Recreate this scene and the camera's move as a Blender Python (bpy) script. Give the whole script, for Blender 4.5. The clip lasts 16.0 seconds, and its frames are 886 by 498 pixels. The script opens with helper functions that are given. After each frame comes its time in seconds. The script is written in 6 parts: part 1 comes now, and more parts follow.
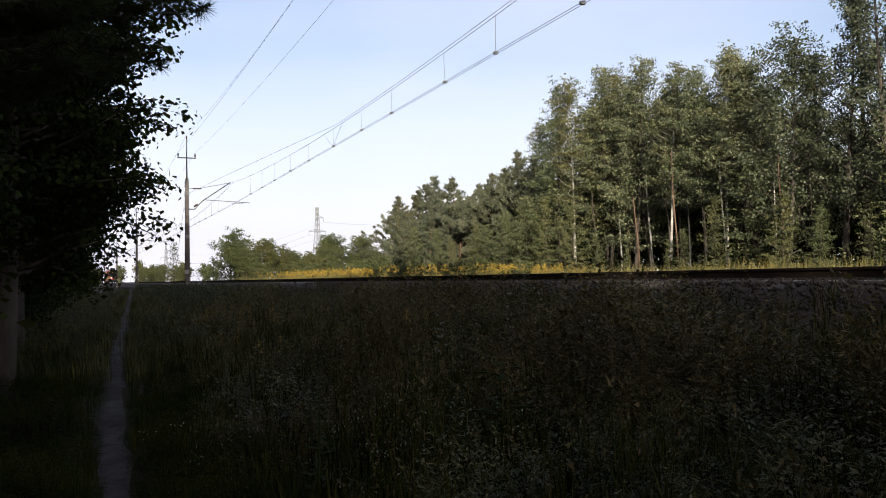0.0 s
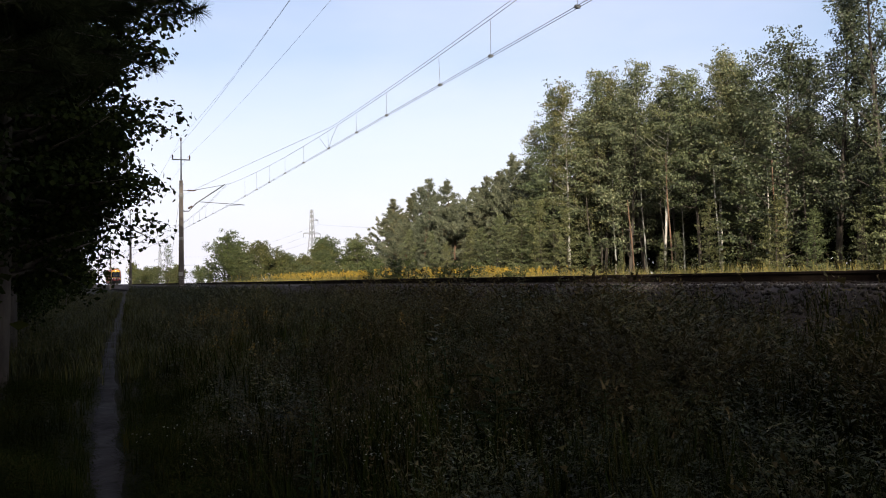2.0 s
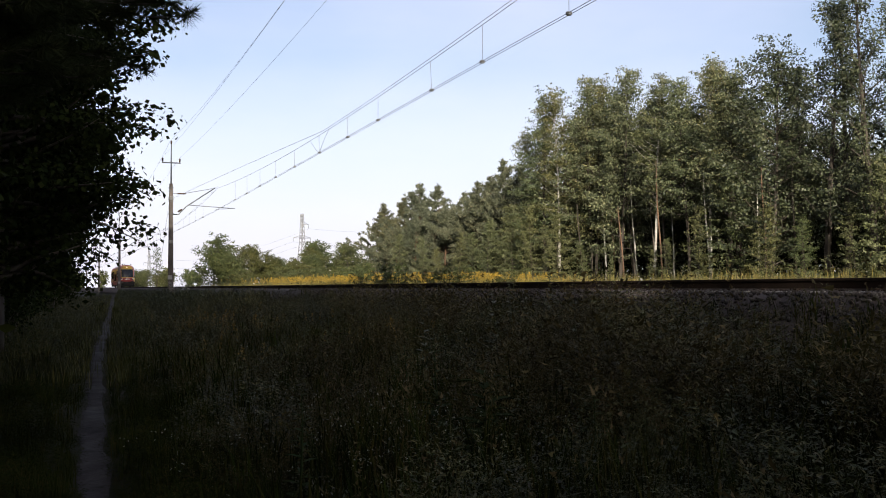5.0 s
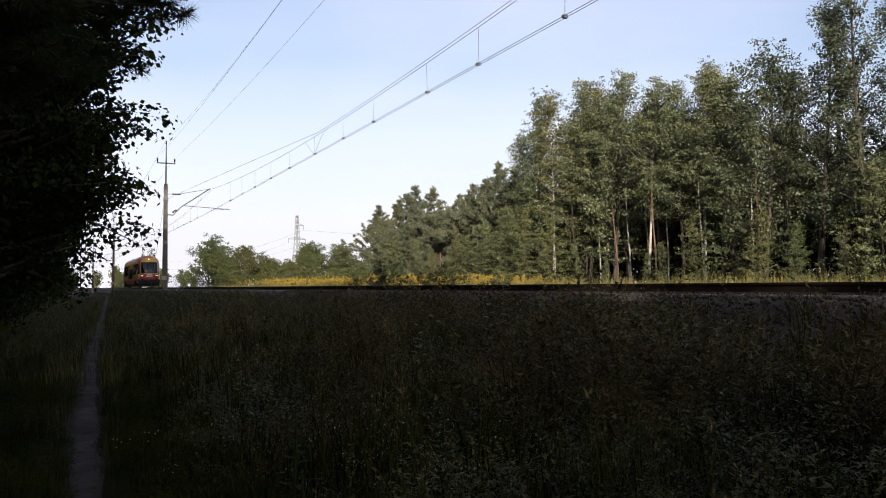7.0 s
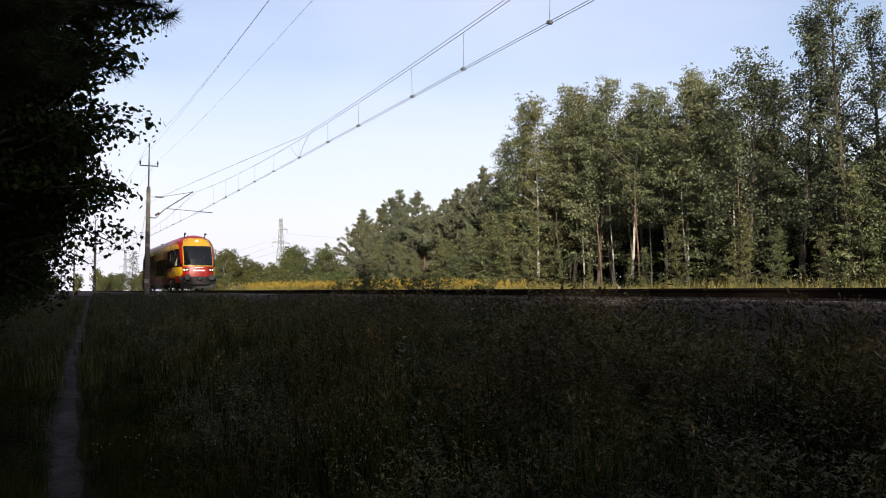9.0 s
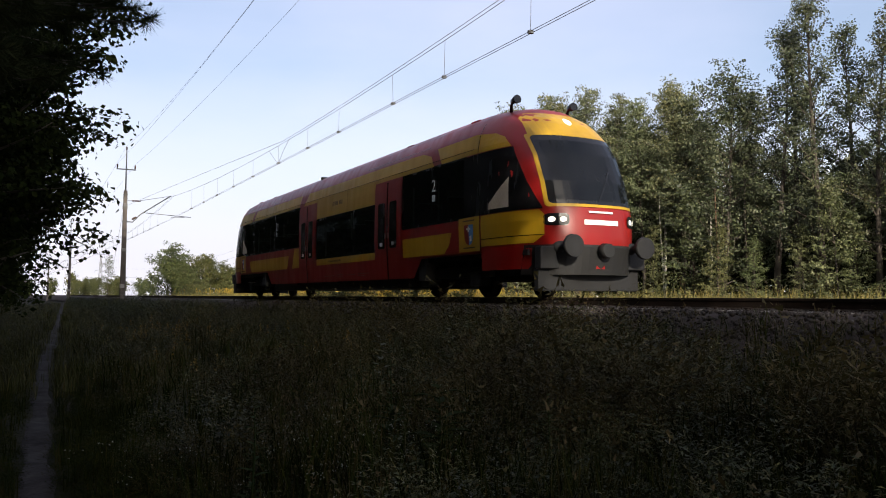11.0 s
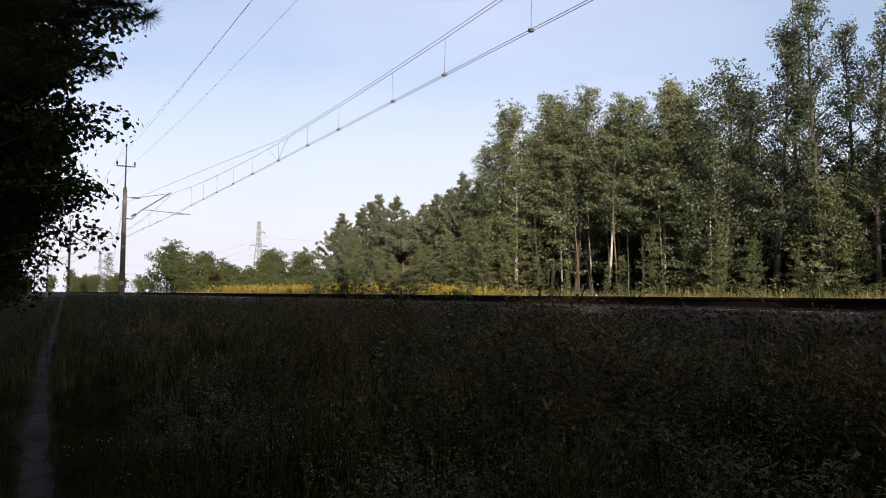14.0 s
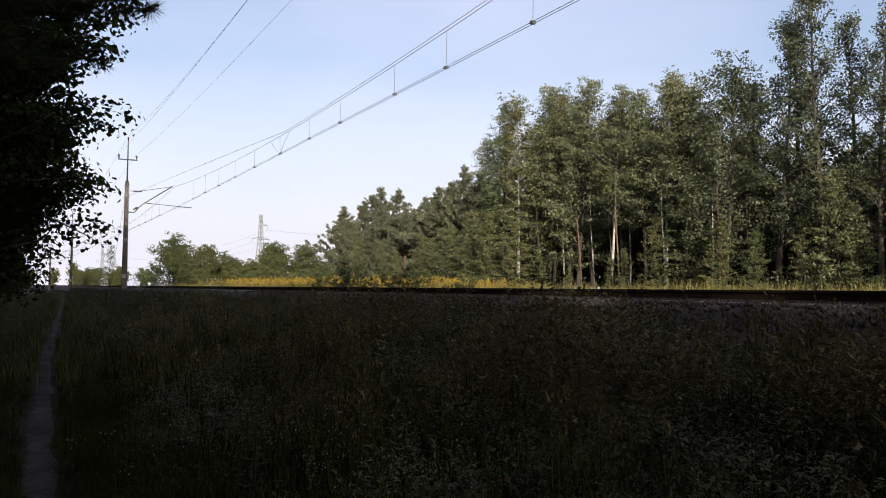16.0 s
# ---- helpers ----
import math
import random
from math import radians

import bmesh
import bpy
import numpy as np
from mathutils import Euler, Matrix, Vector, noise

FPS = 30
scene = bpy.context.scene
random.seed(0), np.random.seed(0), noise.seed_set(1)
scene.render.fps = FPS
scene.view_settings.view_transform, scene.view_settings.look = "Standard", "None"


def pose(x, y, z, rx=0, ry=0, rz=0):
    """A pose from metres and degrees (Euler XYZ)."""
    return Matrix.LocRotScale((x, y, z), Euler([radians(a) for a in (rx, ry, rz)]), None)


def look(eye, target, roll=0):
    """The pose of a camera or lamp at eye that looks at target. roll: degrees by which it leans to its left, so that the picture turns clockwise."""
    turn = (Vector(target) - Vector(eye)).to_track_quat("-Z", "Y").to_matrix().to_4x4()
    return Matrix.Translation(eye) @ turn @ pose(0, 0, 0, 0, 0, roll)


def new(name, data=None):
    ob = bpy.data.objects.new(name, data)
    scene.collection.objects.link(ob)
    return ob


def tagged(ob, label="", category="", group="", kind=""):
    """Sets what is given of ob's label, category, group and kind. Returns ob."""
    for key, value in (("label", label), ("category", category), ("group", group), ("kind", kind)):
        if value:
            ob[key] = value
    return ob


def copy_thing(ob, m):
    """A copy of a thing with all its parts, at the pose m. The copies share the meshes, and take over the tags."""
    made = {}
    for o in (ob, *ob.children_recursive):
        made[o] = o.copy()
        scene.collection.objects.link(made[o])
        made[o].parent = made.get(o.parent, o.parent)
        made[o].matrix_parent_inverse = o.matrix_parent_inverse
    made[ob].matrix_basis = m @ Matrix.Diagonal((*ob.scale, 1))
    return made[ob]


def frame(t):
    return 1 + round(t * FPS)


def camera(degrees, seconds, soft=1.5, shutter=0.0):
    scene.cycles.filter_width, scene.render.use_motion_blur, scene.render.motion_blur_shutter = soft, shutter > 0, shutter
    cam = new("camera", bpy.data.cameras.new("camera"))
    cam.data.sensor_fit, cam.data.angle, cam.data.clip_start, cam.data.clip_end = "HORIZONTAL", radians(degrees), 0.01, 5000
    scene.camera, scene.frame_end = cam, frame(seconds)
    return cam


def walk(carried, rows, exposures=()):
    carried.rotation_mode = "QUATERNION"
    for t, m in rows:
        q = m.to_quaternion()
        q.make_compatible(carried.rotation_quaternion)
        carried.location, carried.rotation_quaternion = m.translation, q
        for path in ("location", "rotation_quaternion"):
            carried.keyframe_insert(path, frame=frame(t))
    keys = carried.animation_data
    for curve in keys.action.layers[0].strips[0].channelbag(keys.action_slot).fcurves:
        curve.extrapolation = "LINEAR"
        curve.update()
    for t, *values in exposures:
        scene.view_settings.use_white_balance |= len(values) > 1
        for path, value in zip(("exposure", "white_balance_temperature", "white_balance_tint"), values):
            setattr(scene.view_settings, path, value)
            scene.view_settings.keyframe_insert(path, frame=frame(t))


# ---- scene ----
from math import sin, cos, tan, pi, hypot, atan2

# ---- camera: held by hand from one spot beside a field path, panning slowly after the railcar ----
EYE = (0.0, 0.0, 1.6)
cam = camera(57.3, 16.0, soft=1.0)


def aim(t, heading, tilt, lean):
    h, p = radians(heading), radians(tilt)
    away = Vector((sin(h) * cos(p), cos(h) * cos(p), sin(p))) * 100
    return t, look(EYE, Vector(EYE) + away, lean)


walk(cam, [aim(*r) for r in (
    (0.0, 23.613, 1.868, -1.259), (0.5, 23.683, 1.866, -1.243), (1.0, 23.774, 1.860, -1.205), (1.5, 23.882, 1.935, -1.164),
    (2.0, 24.000, 2.050, -1.107), (2.5, 24.112, 2.173, -1.072), (3.0, 24.230, 2.257, -1.036), (3.5, 24.351, 2.297, -0.924),
    (4.0, 24.459, 2.328, -0.865), (6.5, 24.967, 2.507, -0.554), (7.0, 25.039, 2.539, -0.480), (7.5, 25.215, 2.574, -0.448),
    (8.0, 25.496, 2.600, -0.422), (8.5, 25.816, 2.681, -0.376), (9.0, 26.155, 2.844, -0.264), (11.5, 27.810, 3.405, 0.291),
    (12.0, 27.868, 3.388, 0.324), (12.5, 27.841, 3.385, 0.380), (13.0, 27.725, 3.376, 0.460), (13.5, 27.690, 3.309, 0.448),
    (14.0, 27.665, 3.230, 0.446), (14.5, 27.638, 3.123, 0.430), (15.0, 27.604, 3.024, 0.407), (15.5, 27.559, 2.878, 0.403),
    (16.0, 27.528, 2.728, 0.366))],
     exposures=((0.0, 0.48), (8.0, 0.46), (12.0, 0.44), (14.5, 0.36), (16.0, 0.36)))

# ---- daylight ----
SUN_TOWARDS = Vector((-0.33, -0.94, 0.0)).normalized()
SUN_HEIGHT = 18.5
world = bpy.data.worlds.new("sky")
scene.world = world
world.use_nodes = True
wt = world.node_tree
sky = wt.nodes.new("ShaderNodeTexSky")
sky.sky_type, sky.sun_disc = "NISHITA", False
sky.sun_elevation, sky.sun_rotation = radians(SUN_HEIGHT), atan2(SUN_TOWARDS.x, SUN_TOWARDS.y)
sky.air_density, sky.dust_density, sky.ozone_density = 1.0, 4.0, 2.0
# thin high veil over the blue
veil = wt.nodes.new("ShaderNodeTexNoise")
veil.inputs["Scale"].default_value, veil.inputs["Detail"].default_value = 1.6, 5.0
veil_map = wt.nodes.new("ShaderNodeMapping")
veil_map.inputs["Scale"].default_value = (1.0, 1.0, 3.0)
wt.links.new(wt.nodes.new("ShaderNodeTexCoord").outputs["Generated"], veil_map.inputs[0])
wt.links.new(veil_map.outputs[0], veil.inputs["Vector"])
thin = wt.nodes.new("ShaderNodeMapRange")
thin.inputs["From Min"].default_value, thin.inputs["From Max"].default_value = 0.4, 0.75
thin.inputs["To Min"].default_value, thin.inputs["To Max"].default_value = 0.18, 0.46
wt.links.new(veil.outputs["Fac"], thin.inputs["Value"])
veiled = wt.nodes.new("ShaderNodeMix")
veiled.data_type = "RGBA"
veiled.inputs[7].default_value = (5.8, 5.5, 6.7, 1)
wt.links.new(thin.outputs[0], veiled.inputs[0]), wt.links.new(sky.outputs[0], veiled.inputs[6])
# white haze low over the land
view = wt.nodes.new("ShaderNodeSeparateXYZ")
wt.links.new(veil_map.inputs[0].links[0].from_socket, view.inputs[0])
low_air = wt.nodes.new("ShaderNodeMapRange")
low_air.inputs["From Min"].default_value, low_air.inputs["From Max"].default_value = 0.0, 0.26
low_air.inputs["To Min"].default_value, low_air.inputs["To Max"].default_value = 0.8, 0.0
wt.links.new(view.outputs[2], low_air.inputs["Value"])
hazed = wt.nodes.new("ShaderNodeMix")
hazed.data_type = "RGBA"
hazed.inputs[7].default_value = (5.6, 5.5, 6.2, 1)
wt.links.new(low_air.outputs[0], hazed.inputs[0]), wt.links.new(veiled.outputs[2], hazed.inputs[6])
wt.links.new(hazed.outputs[2], wt.nodes["Background"].inputs[0])
wt.nodes["Background"].inputs[1].default_value = 0.15
sun = new("sun", bpy.data.lights.new("sun", "SUN"))
sun.data.energy, sun.data.angle, sun.data.color = 5.0, radians(0.55), (1.0, 0.91, 0.77)
d = SUN_TOWARDS * cos(radians(SUN_HEIGHT)) + Vector((0, 0, sin(radians(SUN_HEIGHT))))
sun.matrix_world = look(d * 200, (0, 0, 0))


# ---- materials ----
def material(name, rough=0.6, metal=0.0):
    m = bpy.data.materials.new(name)
    m.use_nodes = True
    b = m.node_tree.nodes["Principled BSDF"]
    b.inputs["Roughness"].default_value, b.inputs["Metallic"].default_value = rough, metal
    return m, m.node_tree, b


def ramp(tree, source, stops):
    r = tree.nodes.new("ShaderNodeValToRGB")
    els = r.color_ramp.elements
    while len(els) < len(stops):
        els.new(0.5)
    for e, (p, c) in zip(els, stops):
        e.position, e.color = p, (*c, 1)
    tree.links.new(source, r.inputs[0])
    return r.outputs[0]


def noise_of(tree, scale, detail=4.0, coords="Object", stretch=None):
    co = tree.nodes.new("ShaderNodeTexCoord").outputs[coords]
    if stretch:
        mp = tree.nodes.new("ShaderNodeMapping")
        mp.inputs["Scale"].default_value = stretch
        tree.links.new(co, mp.inputs[0])
        co = mp.outputs[0]
    n = tree.nodes.new("ShaderNodeTexNoise")
    n.inputs["Scale"].default_value, n.inputs["Detail"].default_value = scale, detail
    tree.links.new(co, n.inputs["Vector"])
    return n.outputs["Fac"]


def mixed(tree, a, b, factor, mode="MIX"):
    n = tree.nodes.new("ShaderNodeMix")
    n.data_type, n.blend_type = "RGBA", mode
    for s, v in ((n.inputs[0], factor), (n.inputs[6], a), (n.inputs[7], b)):
        if isinstance(v, (int, float)):
            s.default_value = v
        elif isinstance(v, tuple):
            s.default_value = (*v, 1)
        else:
            tree.links.new(v, s)
    return n.outputs[2]


def bumped(tree, b, height, strength, distance=0.02):
    n = tree.nodes.new("ShaderNodeBump")
    n.inputs["Strength"].default_value, n.inputs["Distance"].default_value = strength, distance
    tree.links.new(height, n.inputs["Height"])
    tree.links.new(n.outputs[0], b.inputs["Normal"])


def worn(name, dark, light, scale, rough=0.6, metal=0.0, fine=40.0, bump=0.3, stretch=None, dirt=None):
    """Two scales of variation and a fine relief."""
    m, t, b = material(name, rough, metal)
    big, small = noise_of(t, scale, 5, stretch=stretch), noise_of(t, fine, 3, stretch=stretch)
    c = ramp(t, big, ((0.3, dark), (0.7, light)))
    c = mixed(t, c, ramp(t, small, ((0.3, (0.62, 0.62, 0.62)), (0.7, (1, 1, 1)))), 0.7, "MULTIPLY")
    if dirt:
        c = mixed(t, c, dirt, ramp(t, noise_of(t, scale * 2.7, 6), ((0.55, (0, 0, 0)), (0.75, (0.6, 0.6, 0.6)))))
    t.links.new(c, b.inputs["Base Color"])
    bumped(t, b, small, bump, 0.01)
    if rough > 0.8:
        b.inputs["Specular IOR Level"].default_value = 0.12
    return m


def leafy(name, colours, through_light=0.25, rough=0.5, gloss=0.4, tufts=0.45, pale=(1.0, 1.0, 1.0), deep=(0.72, 0.76, 0.74)):
    """Leaves: each piece takes its own shade between the colours, and lets some light through."""
    m, t, b = material(name, rough)
    b.inputs["Specular IOR Level"].default_value = gloss
    g = t.nodes.new("ShaderNodeNewGeometry")
    n = len(colours)
    c = ramp(t, g.outputs["Random Per Island"], [(i / (n - 1), k) for i, k in enumerate(colours)])
    o = t.nodes.new("ShaderNodeObjectInfo")
    c = mixed(t, c, ramp(t, o.outputs["Random"], ((0.0, (0.72, 0.80, 0.70)), (0.5, (1, 1, 1)), (1.0, (1.0, 0.9, 0.72)))), 1.0, "MULTIPLY")
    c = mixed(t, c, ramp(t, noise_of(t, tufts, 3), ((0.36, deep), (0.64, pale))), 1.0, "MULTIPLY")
    t.links.new(c, b.inputs["Base Color"])
    tr = t.nodes.new("ShaderNodeBsdfTranslucent")
    t.links.new(c, tr.inputs["Color"])
    mx = t.nodes.new("ShaderNodeMixShader")
    mx.inputs[0].default_value = through_light
    t.links.new(b.outputs[0], mx.inputs[1]), t.links.new(tr.outputs[0], mx.inputs[2])
    t.links.new(mx.outputs[0], t.nodes["Material Output"].inputs["Surface"])
    return m


def paint(name, colour, rough=0.28, dirt=(0.10, 0.075, 0.05), much=0.35):
    """Gloss coach paint with road dust and faint streaks."""
    m, t, b = material(name, rough)
    streak = noise_of(t, 3.0, 5, stretch=(1, 1.2, 0.25))
    c = mixed(t, colour, tuple(k * 0.78 for k in colour), ramp(t, noise_of(t, 0.6, 3), ((0.35, (0, 0, 0)), (0.7, (1, 1, 1)))))
    c = mixed(t, c, dirt, ramp(t, streak, ((0.45, (0, 0, 0)), (0.9, (much, much, much)))))
    t.links.new(c, b.inputs["Base Color"])
    r = ramp(t, streak, ((0.3, (rough, rough, rough)), (0.8, (rough + 0.25,) * 3)))
    t.links.new(r, b.inputs["Roughness"])
    return m


# soil and path are darker than natural, holding part of the foreground shade
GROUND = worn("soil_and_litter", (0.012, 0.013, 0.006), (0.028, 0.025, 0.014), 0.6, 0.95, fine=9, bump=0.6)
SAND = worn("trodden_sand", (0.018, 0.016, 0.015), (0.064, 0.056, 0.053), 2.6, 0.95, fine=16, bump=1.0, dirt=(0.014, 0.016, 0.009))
BALLAST = worn("ballast_stone", (0.030, 0.022, 0.018), (0.062, 0.048, 0.042), 0.9, 0.9, fine=26, bump=0.8)
STONES = leafy("broken_stone", ((0.02, 0.015, 0.012), (0.036, 0.03, 0.027), (0.08, 0.07, 0.066), (0.028, 0.02, 0.016)), 0.0, 0.85, 0.2)
RUST = worn("rusty_steel", (0.014, 0.010, 0.008), (0.036, 0.024, 0.018), 3, 0.85, 0.1, fine=60)
SHINY = worn("polished_rail_top", (0.35, 0.34, 0.33), (0.5, 0.49, 0.48), 2, 0.3, 1.0, fine=50, bump=0.05)
SLEEPER = worn("grey_concrete_sleeper", (0.16, 0.15, 0.14), (0.27, 0.26, 0.24), 2, 0.9)
CONCRETE = worn("weathered_mast_concrete", (0.085, 0.072, 0.065), (0.17, 0.148, 0.13), 1.2, 0.9, fine=24, stretch=(1, 1, 0.4), dirt=(0.11, 0.09, 0.07))
STEEL = worn("galvanised_steel", (0.10, 0.105, 0.11), (0.2, 0.205, 0.21), 2, 0.55, 0.6)
LATTICE = worn("far_galvanised_lattice", (0.22, 0.225, 0.23), (0.3, 0.305, 0.31), 0.3, 0.7, 0.0)
WIRE = worn("copper_wire", (0.10, 0.085, 0.07), (0.17, 0.145, 0.125), 1, 0.6, 0.3)
CERAMIC = worn("brown_insulator", (0.05, 0.03, 0.022), (0.09, 0.05, 0.035), 3, 0.25)
WHITE_MARK = worn("white_mast_mark", (0.22, 0.21, 0.19), (0.34, 0.33, 0.31), 3, 0.8)

BARK = worn("pine_bark", (0.07, 0.05, 0.038), (0.21, 0.13, 0.085), 2.2, 0.95, fine=14, bump=0.9, stretch=(1, 1, 0.35))
DARK_BARK = worn("grey_brown_bark", (0.05, 0.043, 0.036), (0.13, 0.11, 0.09), 2.2, 0.95, fine=16, bump=0.9, stretch=(1, 1, 0.35))
BIRCH_BARK = worn("birch_bark", (0.40, 0.37, 0.32), (0.62, 0.59, 0.53), 1.1, 0.85, fine=7, bump=0.3, stretch=(0.5, 0.5, 2.2), dirt=(0.04, 0.035, 0.03))
ASPEN_LEAF = leafy("aspen_leaves", ((0.06, 0.073, 0.034), (0.145, 0.162, 0.082), (0.29, 0.29, 0.16)), 0.2, gloss=0.4)
BIRCH_LEAF = leafy("birch_leaves", ((0.066, 0.078, 0.032), (0.13, 0.142, 0.06), (0.22, 0.22, 0.11)), 0.2, gloss=0.35)
POPLAR_LEAF = leafy("dark_poplar_leaves", ((0.035, 0.044, 0.021), (0.072, 0.084, 0.041), (0.145, 0.15, 0.08)), 0.12, gloss=0.4)
RED_LEAF = leafy("reddish_dry_leaves", ((0.16, 0.05, 0.035), (0.22, 0.09, 0.06), (0.14, 0.09, 0.04)))
# darker copy of the pine needles, with the shade in its colour
SHADE_NEEDLE = leafy("shade_darkened_needles", ((0.022, 0.030, 0.014), (0.036, 0.046, 0.02), (0.05, 0.056, 0.026)), 0.08, 0.8, 0.03)
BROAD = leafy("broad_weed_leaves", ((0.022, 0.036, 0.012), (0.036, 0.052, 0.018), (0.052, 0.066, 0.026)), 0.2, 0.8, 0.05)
NEEDLE = leafy("pine_needles", ((0.04, 0.05, 0.032), (0.11, 0.125, 0.08), (0.26, 0.26, 0.17)), 0.12, gloss=0.3)
# near-black on purpose: the wood's deep shade is put into the leaf colour
DARK_LEAF = leafy("shade_darkened_leaves", ((0.013, 0.019, 0.006), (0.022, 0.031, 0.009), (0.038, 0.046, 0.013)), 0.15, 0.8, 0.02)
WILLOW_LEAF = leafy("willow_leaves", ((0.048, 0.062, 0.022), (0.09, 0.104, 0.036), (0.155, 0.155, 0.06)), 0.18, gloss=0.3)
# grass colour lowered too, so some of the shade is painted in
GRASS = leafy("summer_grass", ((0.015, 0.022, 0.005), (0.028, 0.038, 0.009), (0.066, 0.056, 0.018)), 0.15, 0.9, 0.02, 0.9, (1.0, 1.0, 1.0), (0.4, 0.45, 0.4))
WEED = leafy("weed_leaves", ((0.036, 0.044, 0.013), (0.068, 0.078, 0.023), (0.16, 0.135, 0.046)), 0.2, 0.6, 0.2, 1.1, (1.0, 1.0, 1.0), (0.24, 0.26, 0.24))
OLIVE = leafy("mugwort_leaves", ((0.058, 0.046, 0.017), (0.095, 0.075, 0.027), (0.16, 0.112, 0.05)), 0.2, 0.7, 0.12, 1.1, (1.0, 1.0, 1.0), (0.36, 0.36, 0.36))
HAY = leafy("dry_yellow_grass", ((0.24, 0.18, 0.055), (0.36, 0.27, 0.085), (0.17, 0.17, 0.05)), 0.25)
FADED_STALK = leafy("pale_seed_stalks", ((0.07, 0.055, 0.03), (0.12, 0.10, 0.06), (0.06, 0.07, 0.03)), 0.2, 0.8, 0.05)
# goldenrod flowers again, dimmed so the ditch's shade lies in their colour
SHADE_GOLD = leafy("shade_dimmed_goldenrod", ((0.17, 0.115, 0.018), (0.27, 0.18, 0.024), (0.11, 0.095, 0.025)), 0.2)
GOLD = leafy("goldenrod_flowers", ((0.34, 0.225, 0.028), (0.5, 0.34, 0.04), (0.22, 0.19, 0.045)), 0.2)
PETAL = leafy("white_petals", ((0.22, 0.22, 0.18), (0.4, 0.4, 0.35), (0.3, 0.25, 0.23)), 0.2)

RED = paint("red_coach_paint", (0.235, 0.006, 0.0045), much=0.18)
YELLOW = paint("yellow_coach_paint", (0.47, 0.275, 0.010), much=0.25)
PALE = paint("pale_grey_roof_paint", (0.42, 0.41, 0.42), 0.4)
BLACK = paint("black_underframe_paint", (0.006, 0.006, 0.006), 0.6, (0.016, 0.012, 0.009), 0.4)
TRIM = paint("black_gloss_trim", (0.008, 0.008, 0.009), 0.12, (0.02, 0.02, 0.02), 0.1)
LETTER = worn("white_lettering", (0.68, 0.68, 0.66), (0.8, 0.8, 0.78), 3, 0.5)
DIMLETTER = worn("brown_lettering", (0.10, 0.06, 0.02), (0.14, 0.08, 0.03), 3, 0.6)
FAINT = worn("faded_small_print", (0.16, 0.12, 0.11), (0.26, 0.2, 0.19), 3, 0.6)
BLUE = worn("blue_shield_paint", (0.07, 0.2, 0.5), (0.10, 0.28, 0.6), 3, 0.4)
SEAT = worn("dark_red_seat_cloth", (0.06, 0.008, 0.010), (0.12, 0.016, 0.016), 3, 0.9)
INTERIOR = worn("grey_interior_lining", (0.07, 0.07, 0.075), (0.12, 0.12, 0.125), 2, 0.7)
CHROME = worn("brushed_handrail", (0.5, 0.5, 0.5), (0.65, 0.65, 0.64), 2, 0.3, 0.9, bump=0.02)
BEIGE = worn("beige_cab_blind", (0.42, 0.36, 0.27), (0.52, 0.46, 0.36), 2, 0.8)


def glass(name, tint, share):
    m, t, b = material(name, 0.04)
    b.inputs["Base Color"].default_value = (0.006, 0.007, 0.008, 1)
    tr = t.nodes.new("ShaderNodeBsdfTransparent")
    tr.inputs[0].default_value = (*tint, 1)
    mx = t.nodes.new("ShaderNodeMixShader")
    mx.inputs[0].default_value = share
    t.links.new(b.outputs[0], mx.inputs[1]), t.links.new(tr.outputs[0], mx.inputs[2])
    t.links.new(mx.outputs[0], t.nodes["Material Output"].inputs["Surface"])
    return m


PANE = glass("tinted_window_glass", (0.2, 0.22, 0.22), 0.28)
LAMP, lt, lb = material("lit_headlamp", 0.3)
lb.inputs["Emission Color"].default_value, lb.inputs["Emission Strength"].default_value = (1.0, 0.9, 0.75, 1), 0.9


# ---- helpers of this scene ----
def part(name, bm, mat, parent=None, label=""):
    me = bpy.data.meshes.new(name)
    bm.to_mesh(me)
    bm.free()
    for m in mat if isinstance(mat, (list, tuple)) else (mat,):
        me.materials.append(m)
    ob = new(name, me)
    ob.parent = parent
    return tagged(ob, label)


def quick(name, verts, faces, mat, parent=None, label=""):
    """A mesh from arrays; all faces with the same count of corners."""
    v, f = np.asarray(verts, np.float32).reshape(-1, 3), np.asarray(faces, np.int32)
    k = f.shape[1]
    me = bpy.data.meshes.new(name)
    me.vertices.add(len(v)), me.loops.add(f.size), me.polygons.add(len(f))
    me.vertices.foreach_set("co", v.ravel())
    me.loops.foreach_set("vertex_index", f.ravel())
    me.polygons.foreach_set("loop_start", np.arange(0, f.size, k, dtype=np.int32))
    me.update(calc_edges=True)
    me.materials.append(mat)
    ob = new(name, me)
    ob.parent = parent
    return tagged(ob, label)


def boxed(bm, x0, x1, y0, y1, z0, z1, bevel=0.0):
    r = bmesh.ops.create_cube(bm, size=1, matrix=Matrix.Translation(((x0 + x1) / 2, (y0 + y1) / 2, (z0 + z1) / 2)) @ Matrix.Diagonal((x1 - x0, y1 - y0, z1 - z0, 1)))
    if bevel:
        bmesh.ops.bevel(bm, geom=list({e for v in r["verts"] for e in v.link_edges}), offset=bevel, segments=2, affect="EDGES", profile=0.7)
    return bm


